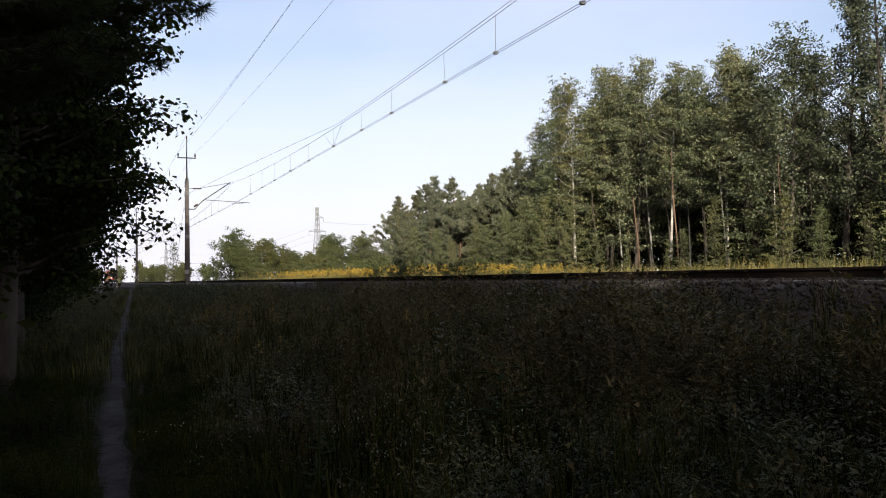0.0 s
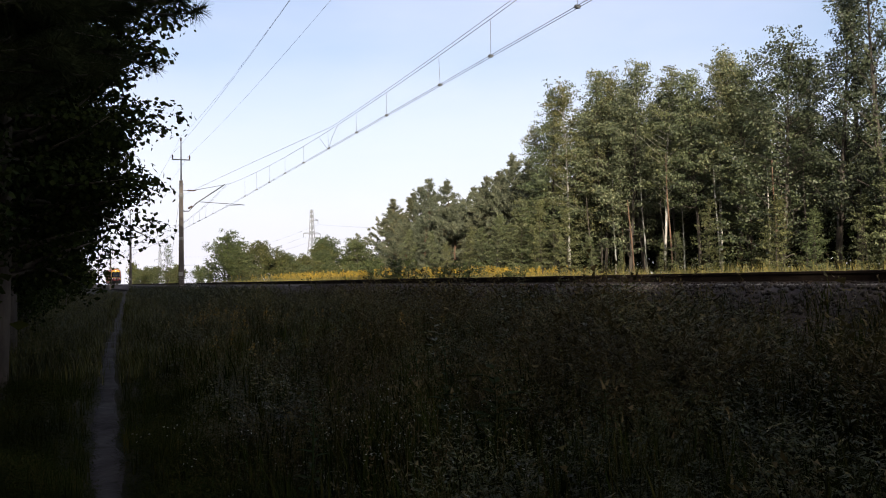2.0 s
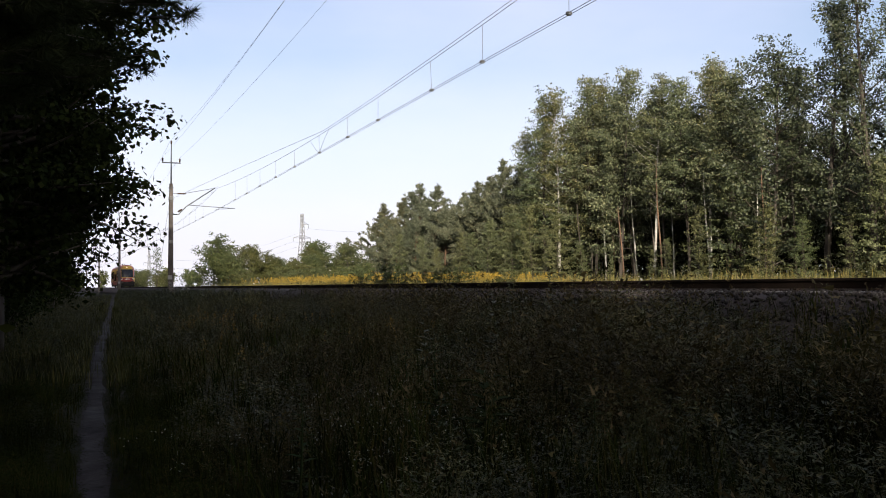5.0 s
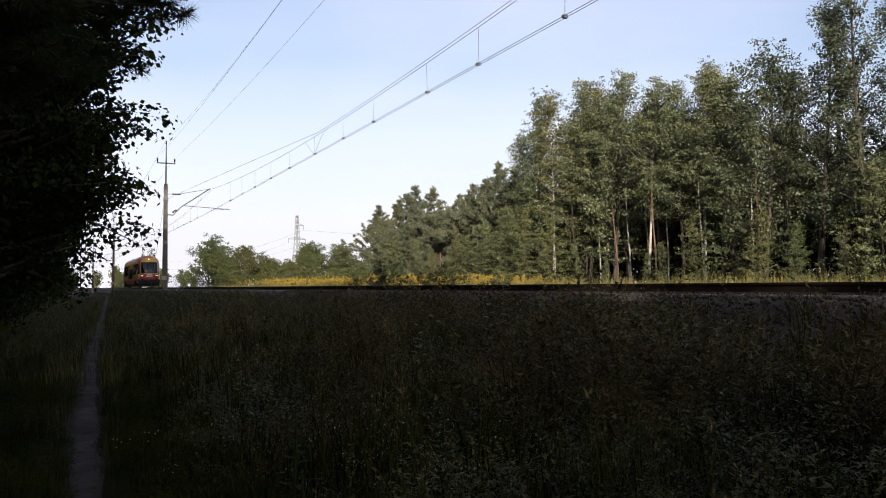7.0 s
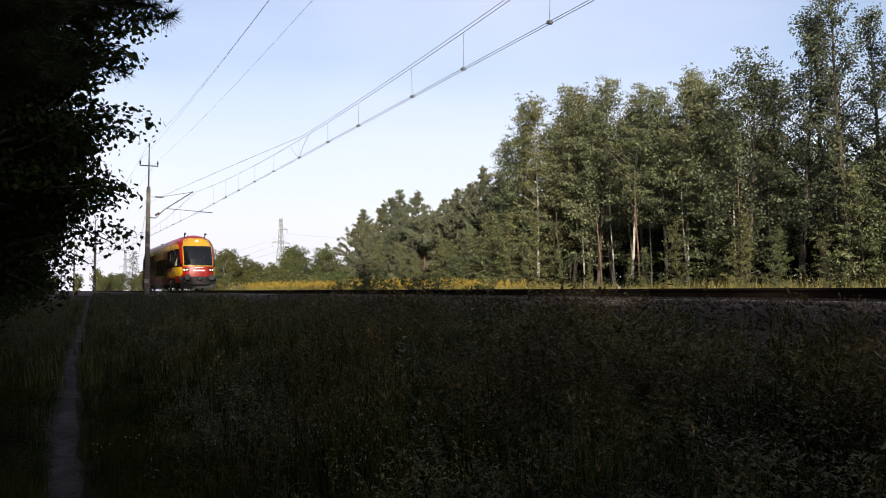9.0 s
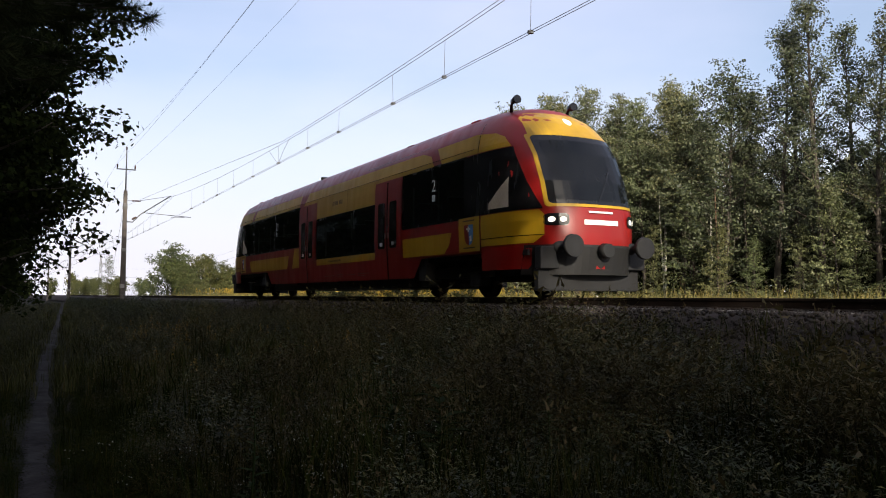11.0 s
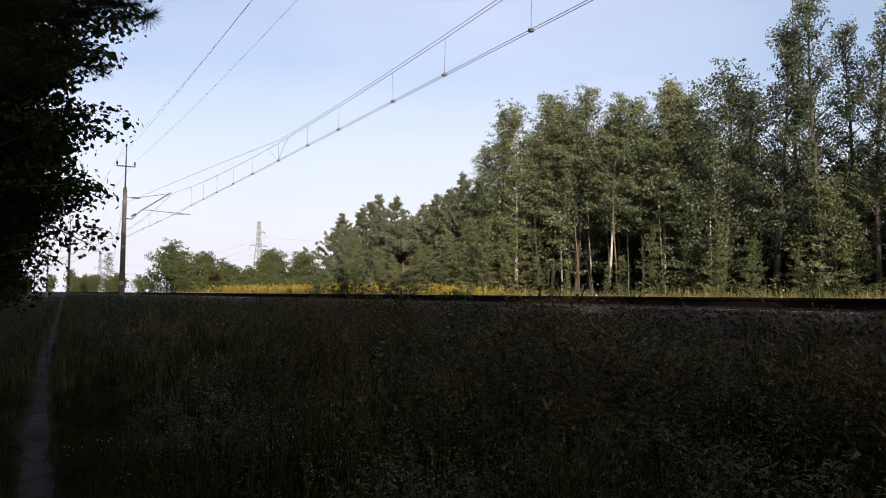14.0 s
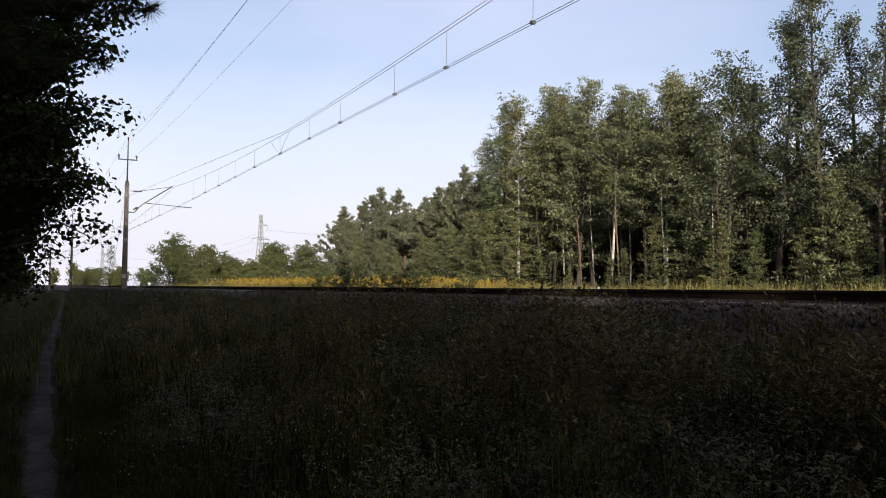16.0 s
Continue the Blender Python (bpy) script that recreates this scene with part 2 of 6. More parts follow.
def tube(bm, points, radii, sides=6):
    """A tapered tube along points."""
    pts = [Vector(p) for p in points]
    rs = radii if isinstance(radii, (list, tuple)) else [radii] * len(pts)
    rings = []
    for i, (p, r) in enumerate(zip(pts, rs)):
        a = (pts[min(i + 1, len(pts) - 1)] - pts[max(i - 1, 0)]).normalized()
        u = a.orthogonal().normalized() if abs(a.z) > 0.9 else a.cross(Vector((0, 0, 1))).normalized()
        w = a.cross(u)
        rings.append([bm.verts.new(p + (u * cos(2 * pi * k / sides) + w * sin(2 * pi * k / sides)) * r) for k in range(sides)])
    for a, b in zip(rings, rings[1:]):
        for k in range(sides):
            f = bm.faces.new((a[k], a[(k + 1) % sides], b[(k + 1) % sides], b[k]))
            f.smooth = True
    bm.faces.new(rings[0][::-1]), bm.faces.new(rings[-1])
    return bm


def empty(name, m, label="", category="", group="", kind=""):
    ob = new(name)
    ob.matrix_basis = m
    return tagged(ob, label, category, group, kind)


TRACK = 10.2
RAIL = EYE[2] - 0.004
RUN = EYE[2] - 0.055
rng = np.random.default_rng(7)


def smooth_step(a, b, x):
    k = np.clip((x - a) / (b - a), 0, 1)
    return k * k * (3 - 2 * k)


def ground_z(x, y):
    """The lie of the land: path, weedy ditch, railway bank, a field beyond it."""
    x, y = np.asarray(x, float), np.asarray(y, float)
    z = 0.10 * smooth_step(-1.2, -3.5, x) + 0.45 * smooth_step(1.2, 6.4, x) + 0.5 * smooth_step(6.6, 8.3, x) + 0.12 * smooth_step(8.2, 8.6, x)
    z = z + 0.05 * smooth_step(12.6, 16.0, x)
    rough = 0.05 * np.sin(x * 1.7 + 0.6 * np.sin(y * 0.5)) * np.sin(y * 0.83 + 1.0) + 0.03 * np.sin(x * 4.1 + y * 2.3)
    worn_path = np.exp(-((x - path_x(y)) / 0.28) ** 2) + 0.8 * np.exp(-((x - path_x(y) + 1.55) / 0.3) ** 2)
    bank = smooth_step(7.0, 8.4, x) * (1 - smooth_step(12.3, 13.6, x))
    return z + rough * (1 - bank) - 0.07 * worn_path


def bend(y):
    """The line runs straight past the path and eases to the left far away."""
    return -6.5e-5 * np.clip(np.asarray(y, float) - 60, 0, 360) ** 2 - 0.0468 * np.clip(np.asarray(y, float) - 420, 0, None)


def path_x(y):
    y = np.asarray(y, float)
    return 0.05 + 0.022 * y + 0.04 * np.sin(y * 0.45 + 0.4) + 0.026 * np.clip(y - 17, 0, 130)

# ---- ground ----
def spread(*stretches):
    out = []
    for a, b, n in stretches:
        out += list(np.linspace(a, b, n, endpoint=False))
    return np.array(out)


xs = np.r_[spread((-3000, -60, 8), (-60, -8, 16), (-8, 9, 86), (9, 14, 14), (14, 60, 24), (60, 3000, 9)), 3000.0]
ys = np.r_[spread((-2500, -120, 6), (-120, -4, 30), (-4, 30, 110), (30, 90, 60), (90, 300, 30), (300, 4000, 9)), 4000.0]
gx, gy = np.meshgrid(xs, ys)
gz = ground_z(gx, gy)
nx, ny = len(xs), len(ys)
idx = np.arange(nx * ny).reshape(ny, nx)
quads = np.stack([idx[:-1, :-1], idx[:-1, 1:], idx[1:, 1:], idx[1:, :-1]], -1).reshape(-1, 4)
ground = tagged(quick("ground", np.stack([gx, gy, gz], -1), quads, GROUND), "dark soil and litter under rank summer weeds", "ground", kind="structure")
ground.data.polygons.foreach_set("use_smooth", np.ones(len(quads), bool))


def ribbon(name, offset, half, y0, y1, n, label):
    y = np.linspace(y0, y1, n)
    c = path_x(y) + offset
    w = half * (1 + 0.22 * np.sin(y * 1.3 + offset) * np.sin(y * 0.7))
    rows = []
    for k in np.linspace(-1, 1, 7):
        x = c + k * w + 0.025 * np.sin(y * 3.1 + k * 2)
        rows.append(np.stack([x, y, ground_z(x, y) + 0.02 * (1 - k * k) + 0.004 - 0.03 * abs(k) ** 6], -1))
    v = np.stack(rows, 1)
    i = np.arange(n * 7).reshape(n, 7)
    q = np.stack([i[:-1, :-1], i[:-1, 1:], i[1:, 1:], i[1:, :-1]], -1).reshape(-1, 4)
    ob = tagged(quick(name, v, q, SAND), label, "path", kind="structure")
    ob.data.polygons.foreach_set("use_smooth", np.ones(len(q), bool))


ribbon("path_1", 0.0, 0.16, -8, 128, 560, "narrow trodden sandy path through the weeds")
ribbon("path_2", -1.55, 0.26, -8, 16, 120, "fainter second rut of the sandy path")

# ---- railway ----
bank = bmesh.new()
profile = ((-3.1, -0.95), (-1.95, -0.30), (-1.7, -0.22), (-0.9, -0.19), (0.9, -0.19), (1.7, -0.22), (1.95, -0.30), (3.1, -0.95))
ends = []
for y in list(np.linspace(-140, 120, 66)) + [150, 180, 210, 250, 300, 350, 400, 800, 1600]:
    ends.append([bank.verts.new((TRACK + float(bend(y)) + a + 0.04 * sin(y * 1.7 + a * 3), y, RAIL + h + 0.025 * sin(y * 2.3 + a * 5))) for a, h in profile])
for a, b in zip(ends, ends[1:]):
    for k in range(len(profile) - 1):
        bank.faces.new((a[k], a[k + 1], b[k + 1], b[k])).smooth = True
tagged(part("ballast_bed", bank, BALLAST), "grey-brown broken stone ballast bed of the railway", "ballast", kind="structure")

# loose stones on the near shoulder
n = 15000
sy = rng.uniform(-6, 34, n) ** 1.0
sx = TRACK - 3.2 + rng.uniform(0, 2.6, n) ** 1.0
a = sx - TRACK
sz = RAIL + np.interp(a, [p[0] for p in profile], [p[1] for p in profile])
corner = np.array([(1, 0, 0), (-1, 0, 0), (0, 1, 0), (0, -1, 0), (0, 0, 1), (0, 0, -1)], float)
tri = np.array([(0, 2, 4), (2, 1, 4), (1, 3, 4), (3, 0, 4), (2, 0, 5), (1, 2, 5), (3, 1, 5), (0, 3, 5)])
v = corner[None] * rng.uniform(0.018, 0.045, (n, 1, 3)) * rng.uniform(0.7, 1.3, (n, 6, 1))
ang = rng.uniform(0, 6.28, n)
ca, sa = np.cos(ang)[:, None], np.sin(ang)[:, None]
v = np.stack([v[..., 0] * ca - v[..., 2] * sa, v[..., 1] * ca + v[..., 2] * 0.5 * sa, v[..., 2] * ca + v[..., 0] * sa], -1)
v += np.stack([sx, sy, sz + 0.012], -1)[:, None]
tagged(quick("ballast_stones", v, (tri[None] + 6 * np.arange(n)[:, None, None]).reshape(-1, 3), STONES), "loose broken stones on the ballast shoulder", "ballast", kind="stuff")

RAIL_SECTION = ((-0.075, -0.172), (0.075, -0.172), (0.075, -0.16), (0.012, -0.14), (0.012, -0.045), (0.036, -0.035), (0.036, -0.004), (0.026, 0.0), (-0.026, 0.0), (-0.036, -0.004), (-0.036, -0.035), (-0.012, -0.045), (-0.012, -0.14), (-0.075, -0.16))
for side in (-0.7535, 0.7535):
    bm = bmesh.new()
    r = [[bm.verts.new((TRACK + float(bend(y)) + side + a, y, RAIL + h)) for a, h in RAIL_SECTION] for y in (-140, -40, 20, 60, 90, 120, 150, 180, 210, 250, 300, 350, 400, 600, 1600)]
    for a, b in zip(r, r[1:]):
        for k in range(len(RAIL_SECTION)):
            f = bm.faces.new((a[k], b[k], b[(k + 1) % 14], a[(k + 1) % 14]))
            f.material_index = 1 if k == 7 else 0
    rail = tagged(part("rail", bm, (RUST, SHINY)), "rusty steel rail with a polished running surface", "rail", "rails of the track")
    for y in (-2.0, 13.0, 28.0, 43.0):
        for out in (-0.03, 0.03):
            part("fishplate", boxed(bmesh.new(), TRACK + side + out - 0.012, TRACK + side + out + 0.012, y - 0.38, y + 0.38, RAIL - 0.135, RAIL - 0.05, 0.006), RUST, rail)
    for k in range(60):
        y = -4 + 0.62 * k
        part("rail_clip", boxed(bmesh.new(), TRACK + side - 0.13, TRACK + side + 0.13, y - 0.06, y + 0.06, RAIL - 0.176, RAIL - 0.135, 0.012), RUST, rail)

slab = bmesh.new()
boxed(slab, -1.3, 1.3, -0.13, 0.13, -0.2, 0, 0.02)
sleeper = tagged(part("sleeper", slab, SLEEPER), "grey concrete sleeper bedded in the ballast", "sleeper", "sleepers under the rails")
sleeper.matrix_basis = pose(TRACK, -4, RAIL - 0.174)
for k in range(1, 80):
    copy_thing(sleeper, pose(TRACK, -4 + 0.62 * k, RAIL - 0.174))

# ---- masts and wires ----
MAST_X = TRACK - 3.35
SPAN = 65.0
MASTS = [64.2 + SPAN * k for k in range(-1, 5)]
EYEZ = EYE[2]
CONTACT, CARRIER = EYEZ + 5.92, EYEZ + 7.59
ARM_Z, TOP_Z = EYEZ + 9.45, EYEZ + 10.8


def catenary_mast(y):
    mx = MAST_X + float(bend(y))
    base = float(ground_z(mx, y))
    m = empty("catenary_mast", pose(mx, y, base, 0, 0.25, 0), "weathered concrete railway mast with a slim steel top", "mast", "masts beside the track")
    up = EYEZ - base
    bm = bmesh.new()
    for w, z0 in ((0.0, 0),):
        rings = []
        for z, r in ((-0.4, 0.205), (0.5, 0.2), (up + 7.75, 0.125), (up + 7.8, 0.11)):
            rings.append([bm.verts.new((sx * r + kx, sy * r + ky, z)) for sx, sy, kx, ky in ((-1, -1, .03, 0), (1, -1, -.03, 0), (1, -1, 0, .03), (1, 1, 0, -.03), (1, 1, -.03, 0), (-1, 1, .03, 0), (-1, 1, 0, -.03), (-1, -1, 0, .03))])
        for a, b in zip(rings, rings[1:]):
            for k in range(8):
                bm.faces.new((a[k], a[(k + 1) % 8], b[(k + 1) % 8], b[k]))
        bm.faces.new(rings[-1]), bm.faces.new(rings[0][::-1])
    part("concrete_shaft", bm, CONCRETE, m)
    for z, h, s, mat in ((up + 7.45, 0.07, 0.165, STEEL), (up + 7.2, 0.06, 0.165, STEEL), (up + 6.75, 0.07, 0.17, STEEL), (up + 6.55, 0.12, 0.175, STEEL), (up + 6.42, 0.05, 0.17, STEEL), (up + 5.45, 0.08, 0.175, STEEL)):
        part("clamp_band", boxed(bmesh.new(), -s, s, -s, s, z, z + h, 0.01), mat, m)
    part("marker_plate", boxed(bmesh.new(), -0.15, 0.15, -0.2, -0.165, up + 3.25, up + 3.5, 0.008), WHITE_MARK, m)
    part("white_band", boxed(bmesh.new(), -0.204, 0.1, -0.204, 0.1, up + 0.55, up + 0.85, 0.004), WHITE_MARK, m, "flaking white painted band")
    part("steel_top", tube(bmesh.new(), ((0, 0, up + 7.6), (0, 0, TOP_Z - base)), [0.06, 0.04], 8), STEEL, m)
    part("crossarm", boxed(bmesh.new(), -0.68, 0.68, -0.04, 0.04, ARM_Z - base - 0.1, ARM_Z - base - 0.02, 0.008), STEEL, m)
    for x, z in ((-0.62, ARM_Z), (0.62, ARM_Z), (0.0, TOP_Z)):
        bm = tube(bmesh.new(), [(x, 0, z - base + k) for k in (-0.08, 0.04, 0.06, 0.12, 0.14, 0.2, 0.22, 0.3)], [0.03, 0.03, 0.07, 0.045, 0.07, 0.045, 0.07, 0.03], 8)
        part("pin_insulator", bm, CERAMIC, m)
    tip = Vector((3.2, 0, CARRIER - base - 0.02))
    foot = Vector((0.2, 0, up + 5.45))
    part("strut", tube(bmesh.new(), (foot + Vector((-0.05, 0, 0.02)), foot + Vector((0.35, 0, 0.02)), foot.lerp(tip, 0.3), tip + (tip - foot) * 0.02), 0.042, 8), STEEL, m, "dark slanting cantilever tube")
    part("strut_insulator", tube(bmesh.new(), [foot.lerp(tip, k) for k in (0.1, 0.12, 0.14, 0.16, 0.18, 0.2)], [0.05, 0.085, 0.06, 0.085, 0.06, 0.05], 8), CERAMIC, m)
    part("tie_rod", tube(bmesh.new(), ((0.1, 0, up + 7.05), (0.9, 0, up + 7.08), tip), 0.02, 6), STEEL, m)
    part("tie_insulator", tube(bmesh.new(), [(0.45 + k * 0.09, 0, up + 7.062) for k in range(8)], [0.03, 0.07, 0.04, 0.07, 0.04, 0.07, 0.04, 0.03], 8), CERAMIC, m)
    j = foot.lerp(tip, 0.36)
    part("steady_tube", tube(bmesh.new(), (j, (4.75, 0, CONTACT - base + 0.12)), 0.028, 6), STEEL, m)
    part("steady_arm", tube(bmesh.new(), ((4.3, 0, CONTACT - base + 0.10), (3.3, 0, CONTACT - base + 0.03)), 0.015, 5), STEEL, m)
    part("stay_wire", tube(bmesh.new(), ((-0.1, 0.12, up + 6.5), (-0.95, 1.6, 0.1)), 0.012, 4), WIRE, m)
    return m


for y in MASTS:
    catenary_mast(y)


def carrier_z(y):
    k = (y - MASTS[0]) / SPAN % 1.0
    return EYEZ + float(np.interp(y, (-70, MASTS[0], MASTS[1], 400), (7.55, 8.0, 7.59, 7.55))) - 1.02 * 4 * k * (1 - k)


def contact_z(y):
    return EYEZ + float(np.interp(y, (-70, MASTS[0], MASTS[1], 400), (5.95, 6.02, 5.92, 5.9)))


def wire_x(y):
    """The wires zigzag a little from mast to mast."""
    k = (y - MASTS[0]) / SPAN
    return TRACK + float(bend(y)) + 0.15 * (abs((k + 1) % 2 - 1) * -2 + 1) * -1


line = empty("overhead_line", pose(0, 0, 0), "overhead contact line with carrier wire and thin droppers", "overhead line")
span_ys = [MASTS[0] - SPAN + SPAN / 16 * k for k in range(16 * 6 + 1)]
for dx in (-0.05, 0.05):
    part("contact_wire", tube(bmesh.new(), [(wire_x(y) + dx, y, contact_z(y)) for y in span_ys], 0.0085, 4), WIRE, line)
part("carrier_wire", tube(bmesh.new(), [(wire_x(y), y, carrier_z(y)) for y in span_ys], 0.010, 4), WIRE, line)
for k in range(5):
    a, b = MASTS[k], MASTS[k + 1]
    pts = [(wire_x(y), y, carrier_z(y) + 0.10) for y in np.linspace(a + 0.25 * SPAN, b - 0.45 * SPAN, 8)]
    pts += [(MAST_X + float(bend(b)) + 0.2 + (wire_x(b - 0.45 * SPAN) - MAST_X - float(bend(b)) - 0.2) * (1 - q), b - 0.45 * SPAN * (1 - q), carrier_z(b - 0.45 * SPAN) + 0.1 + (EYEZ + 6.6 - carrier_z(b - 0.45 * SPAN)) * q * q) for q in np.linspace(0.2, 1, 5)]
    pts = [(wire_x(a), a, carrier_z(a) + 0.1), (wire_x(a + 0.12 * SPAN), a + 0.12 * SPAN, carrier_z(a + 0.12 * SPAN) + 0.1)] + pts
    part("feeder_wire", tube(bmesh.new(), pts, 0.009, 4), WIRE, line)
for k in range(4):
    for at in (7.5, 11.8, 15.9, 20.15, 23.6, 28.5, 32.1, 36.3, 40.9, 45.1, 49.3, 53.3, 57.5):
        y = MASTS[k] + at
        slack = 0.06 * sin(at * 3)
        part("dropper", tube(bmesh.new(), ((wire_x(y), y + slack, carrier_z(y)), (wire_x(y), y, contact_z(y))), 0.006, 4), WIRE, line)
        part("dropper_clip", boxed(bmesh.new(), wire_x(y) - 0.06, wire_x(y) + 0.06, y - 0.04, y + 0.04, contact_z(y) - 0.03, contact_z(y) + 0.04), STEEL, line)
    y = MASTS[k] + 36.3
    for dy in (-1.5, 1.6):
        mid = (wire_x(y), y + dy * (0.45 if dy < 0 else 0.35), contact_z(y) + (0.45 if dy < 0 else 0.22))
        part("midpoint_tie", tube(bmesh.new(), ((wire_x(y), y + dy, carrier_z(y + dy)), mid, (wire_x(y), y, contact_z(y))), 0.008, 4), WIRE, line)
supply = empty("supply_line", pose(0, 0, 0), "three thin bare supply wires over the mast tops", "overhead line")
for x, z in ((-0.62, ARM_Z + 0.3), (0.62, ARM_Z + 0.3), (0.0, TOP_Z + 0.3)):
    pts = []
    for yy in span_ys:
        k = (yy - MASTS[0]) / SPAN % 1.0
        pts.append((MAST_X + float(bend(yy)) + x, yy, z - (1.0 if x == 0 else 0.6) * 4 * k * (1 - k)))
    part("supply_wire", tube(bmesh.new(), pts, 0.006, 4), WIRE, supply)


def pylon(x, y, h):
    m = empty("lattice_pylon", pose(x, y, float(ground_z(x, y)), 0, 0, 20), "pale grey steel lattice power pylon far away", "pylon")
    def half(z):
        return float(np.interp(z, (0, h * 0.62, h), (2.6, 0.85, 0.45)))
    levels = [h * k for k in (0, 0.13, 0.25, 0.36, 0.46, 0.55, 0.63, 0.71, 0.79, 0.87, 0.94, 1.0)]
    for sx in (-1, 1):
        for sy in (-1, 1):
            part("leg", tube(bmesh.new(), [(sx * half(z), sy * half(z), z) for z in levels], 0.14, 4), LATTICE, m)
    bm = bmesh.new()
    for a, b in zip(levels, levels[1:]):
        for s in (-1, 1):
            for t in (-1, 1):
                tube(bm, ((s * half(a), t * half(a), a), (-s * half(b), t * half(b), b)), 0.06, 3)
                tube(bm, ((t * half(a), s * half(a), a), (t * half(b), -s * half(b), b)), 0.06, 3)
    part("bracing", bm, LATTICE, m)
    for z, w in ((h * 0.66, 4.6), (h * 0.85, 3.4)):
        for s in (-1, 1):
            if z > h * 0.8 and s < 0:
                continue
            bm = bmesh.new()
            tube(bm, ((0, 0, z), (s * w, 0, z + 0.1)), 0.12, 4), tube(bm, ((0, 0, z + 1.3), (s * w, 0, z + 0.2)), 0.09, 4)
            for k in (0.25, 0.5, 0.75):
                tube(bm, ((s * w * k, 0, z), (s * w * (k - 0.2), 0, z + 1.3 * (1 - k))), 0.05, 3)
            part("crossarm", bm, LATTICE, m)
            part("insulator_string", tube(bmesh.new(), ((s * w, 0, z + 0.1), (s * w, 0, z - 1.6)), 0.1, 4), LATTICE, m)
    return m


pylon(94.5, 357.0, 32.5)
pylon(58.0, 700.0, 30.0)
far_line = empty("power_line", pose(0, 0, 0), "distant sagging high-voltage conductors", "power line")
for dx, z in ((-4.3, 18.9), (4.3, 18.9), (3.2, 24.8)):
    a, b, c = Vector((94.5 + dx, 357, z + 2)), Vector((58 + dx, 700, z + 0.5)), Vector((170 + dx, 100, z + 0.5))
    for p, q in ((a, b), (a, c)):
        part("conductor", tube(bmesh.new(), [p.lerp(q, k / 12) - Vector((0, 0, 7 * 4 * (k / 12) * (1 - k / 12))) for k in range(13)], 0.03, 3), WIRE, far_line)

# ---- trees ----
def leaf_pieces(points, size, gen, droop=0.0, slim=0.36):
    """A folded lozenge for each point."""
    n = len(points)
    a = gen.normal(size=(n, 3)) + (0, 0, -droop)
    a /= np.linalg.norm(a, axis=1, keepdims=True)
    w = np.cross(a, gen.normal(size=(n, 3)))
    w /= np.linalg.norm(w, axis=1, keepdims=True) + 1e-6
    up = np.cross(a, w)
    L = (size * gen.uniform(0.65, 1.3, n))[:, None]
    p = np.asarray(points)
    v = np.stack([p, p + a * L * 0.5 + w * L * slim + up * L * 0.1, p + a * L, p + a * L * 0.5 - w * L * slim + up * L * 0.1], 1)
    q = np.array([(0, 1, 2), (0, 2, 3)])
    return v.reshape(-1, 3), (q[None] + 4 * np.arange(n)[:, None, None]).reshape(-1, 3)


def needle_pieces(points, along, size, gen, each=7, thick=0.07):
    """Tufts of thin pointed needles spreading from each point."""
    n = len(points)
    p = np.repeat(np.asarray(points), each, 0)
    a = np.repeat(np.asarray(along), each, 0) * 0.8 + gen.normal(size=(n * each, 3)) * 0.75
    a /= np.linalg.norm(a, axis=1, keepdims=True)
    w = np.cross(a, gen.normal(size=a.shape))
    w /= np.linalg.norm(w, axis=1, keepdims=True) + 1e-6
    L = (size * gen.uniform(0.7, 1.2, len(p)))[:, None]
    v = np.stack([p - w * L * thick, p + w * L * thick, p + a * L], 1)
    return v.reshape(-1, 3), np.arange(len(p) * 3).reshape(-1, 3)


def limb(bm, gen, start, azimuth, length, rise, thick, bend=0.25, sides=4):
    """A limb as a tube; gives back its points."""
    pts = [Vector(start)]
    d = Vector((cos(azimuth) * cos(rise), sin(azimuth) * cos(rise), sin(rise)))
    for k in range(4):
        d = (d + Vector(gen.normal(size=3)) * bend * 0.5 + Vector((0, 0, 0.06))).normalized()
        pts.append(pts[-1] + d * length / 4)
    tube(bm, pts, [thick, thick * 0.75, thick * 0.5, thick * 0.3, thick * 0.12], sides)
    return pts


def along_points(pts, ts):
    p = np.array([tuple(q) for q in pts])
    k = np.clip(ts, 0, 0.9999) * (len(p) - 1)
    i = k.astype(int)
    f = (k - i)[:, None]
    return p[i] * (1 - f) + p[i + 1] * f


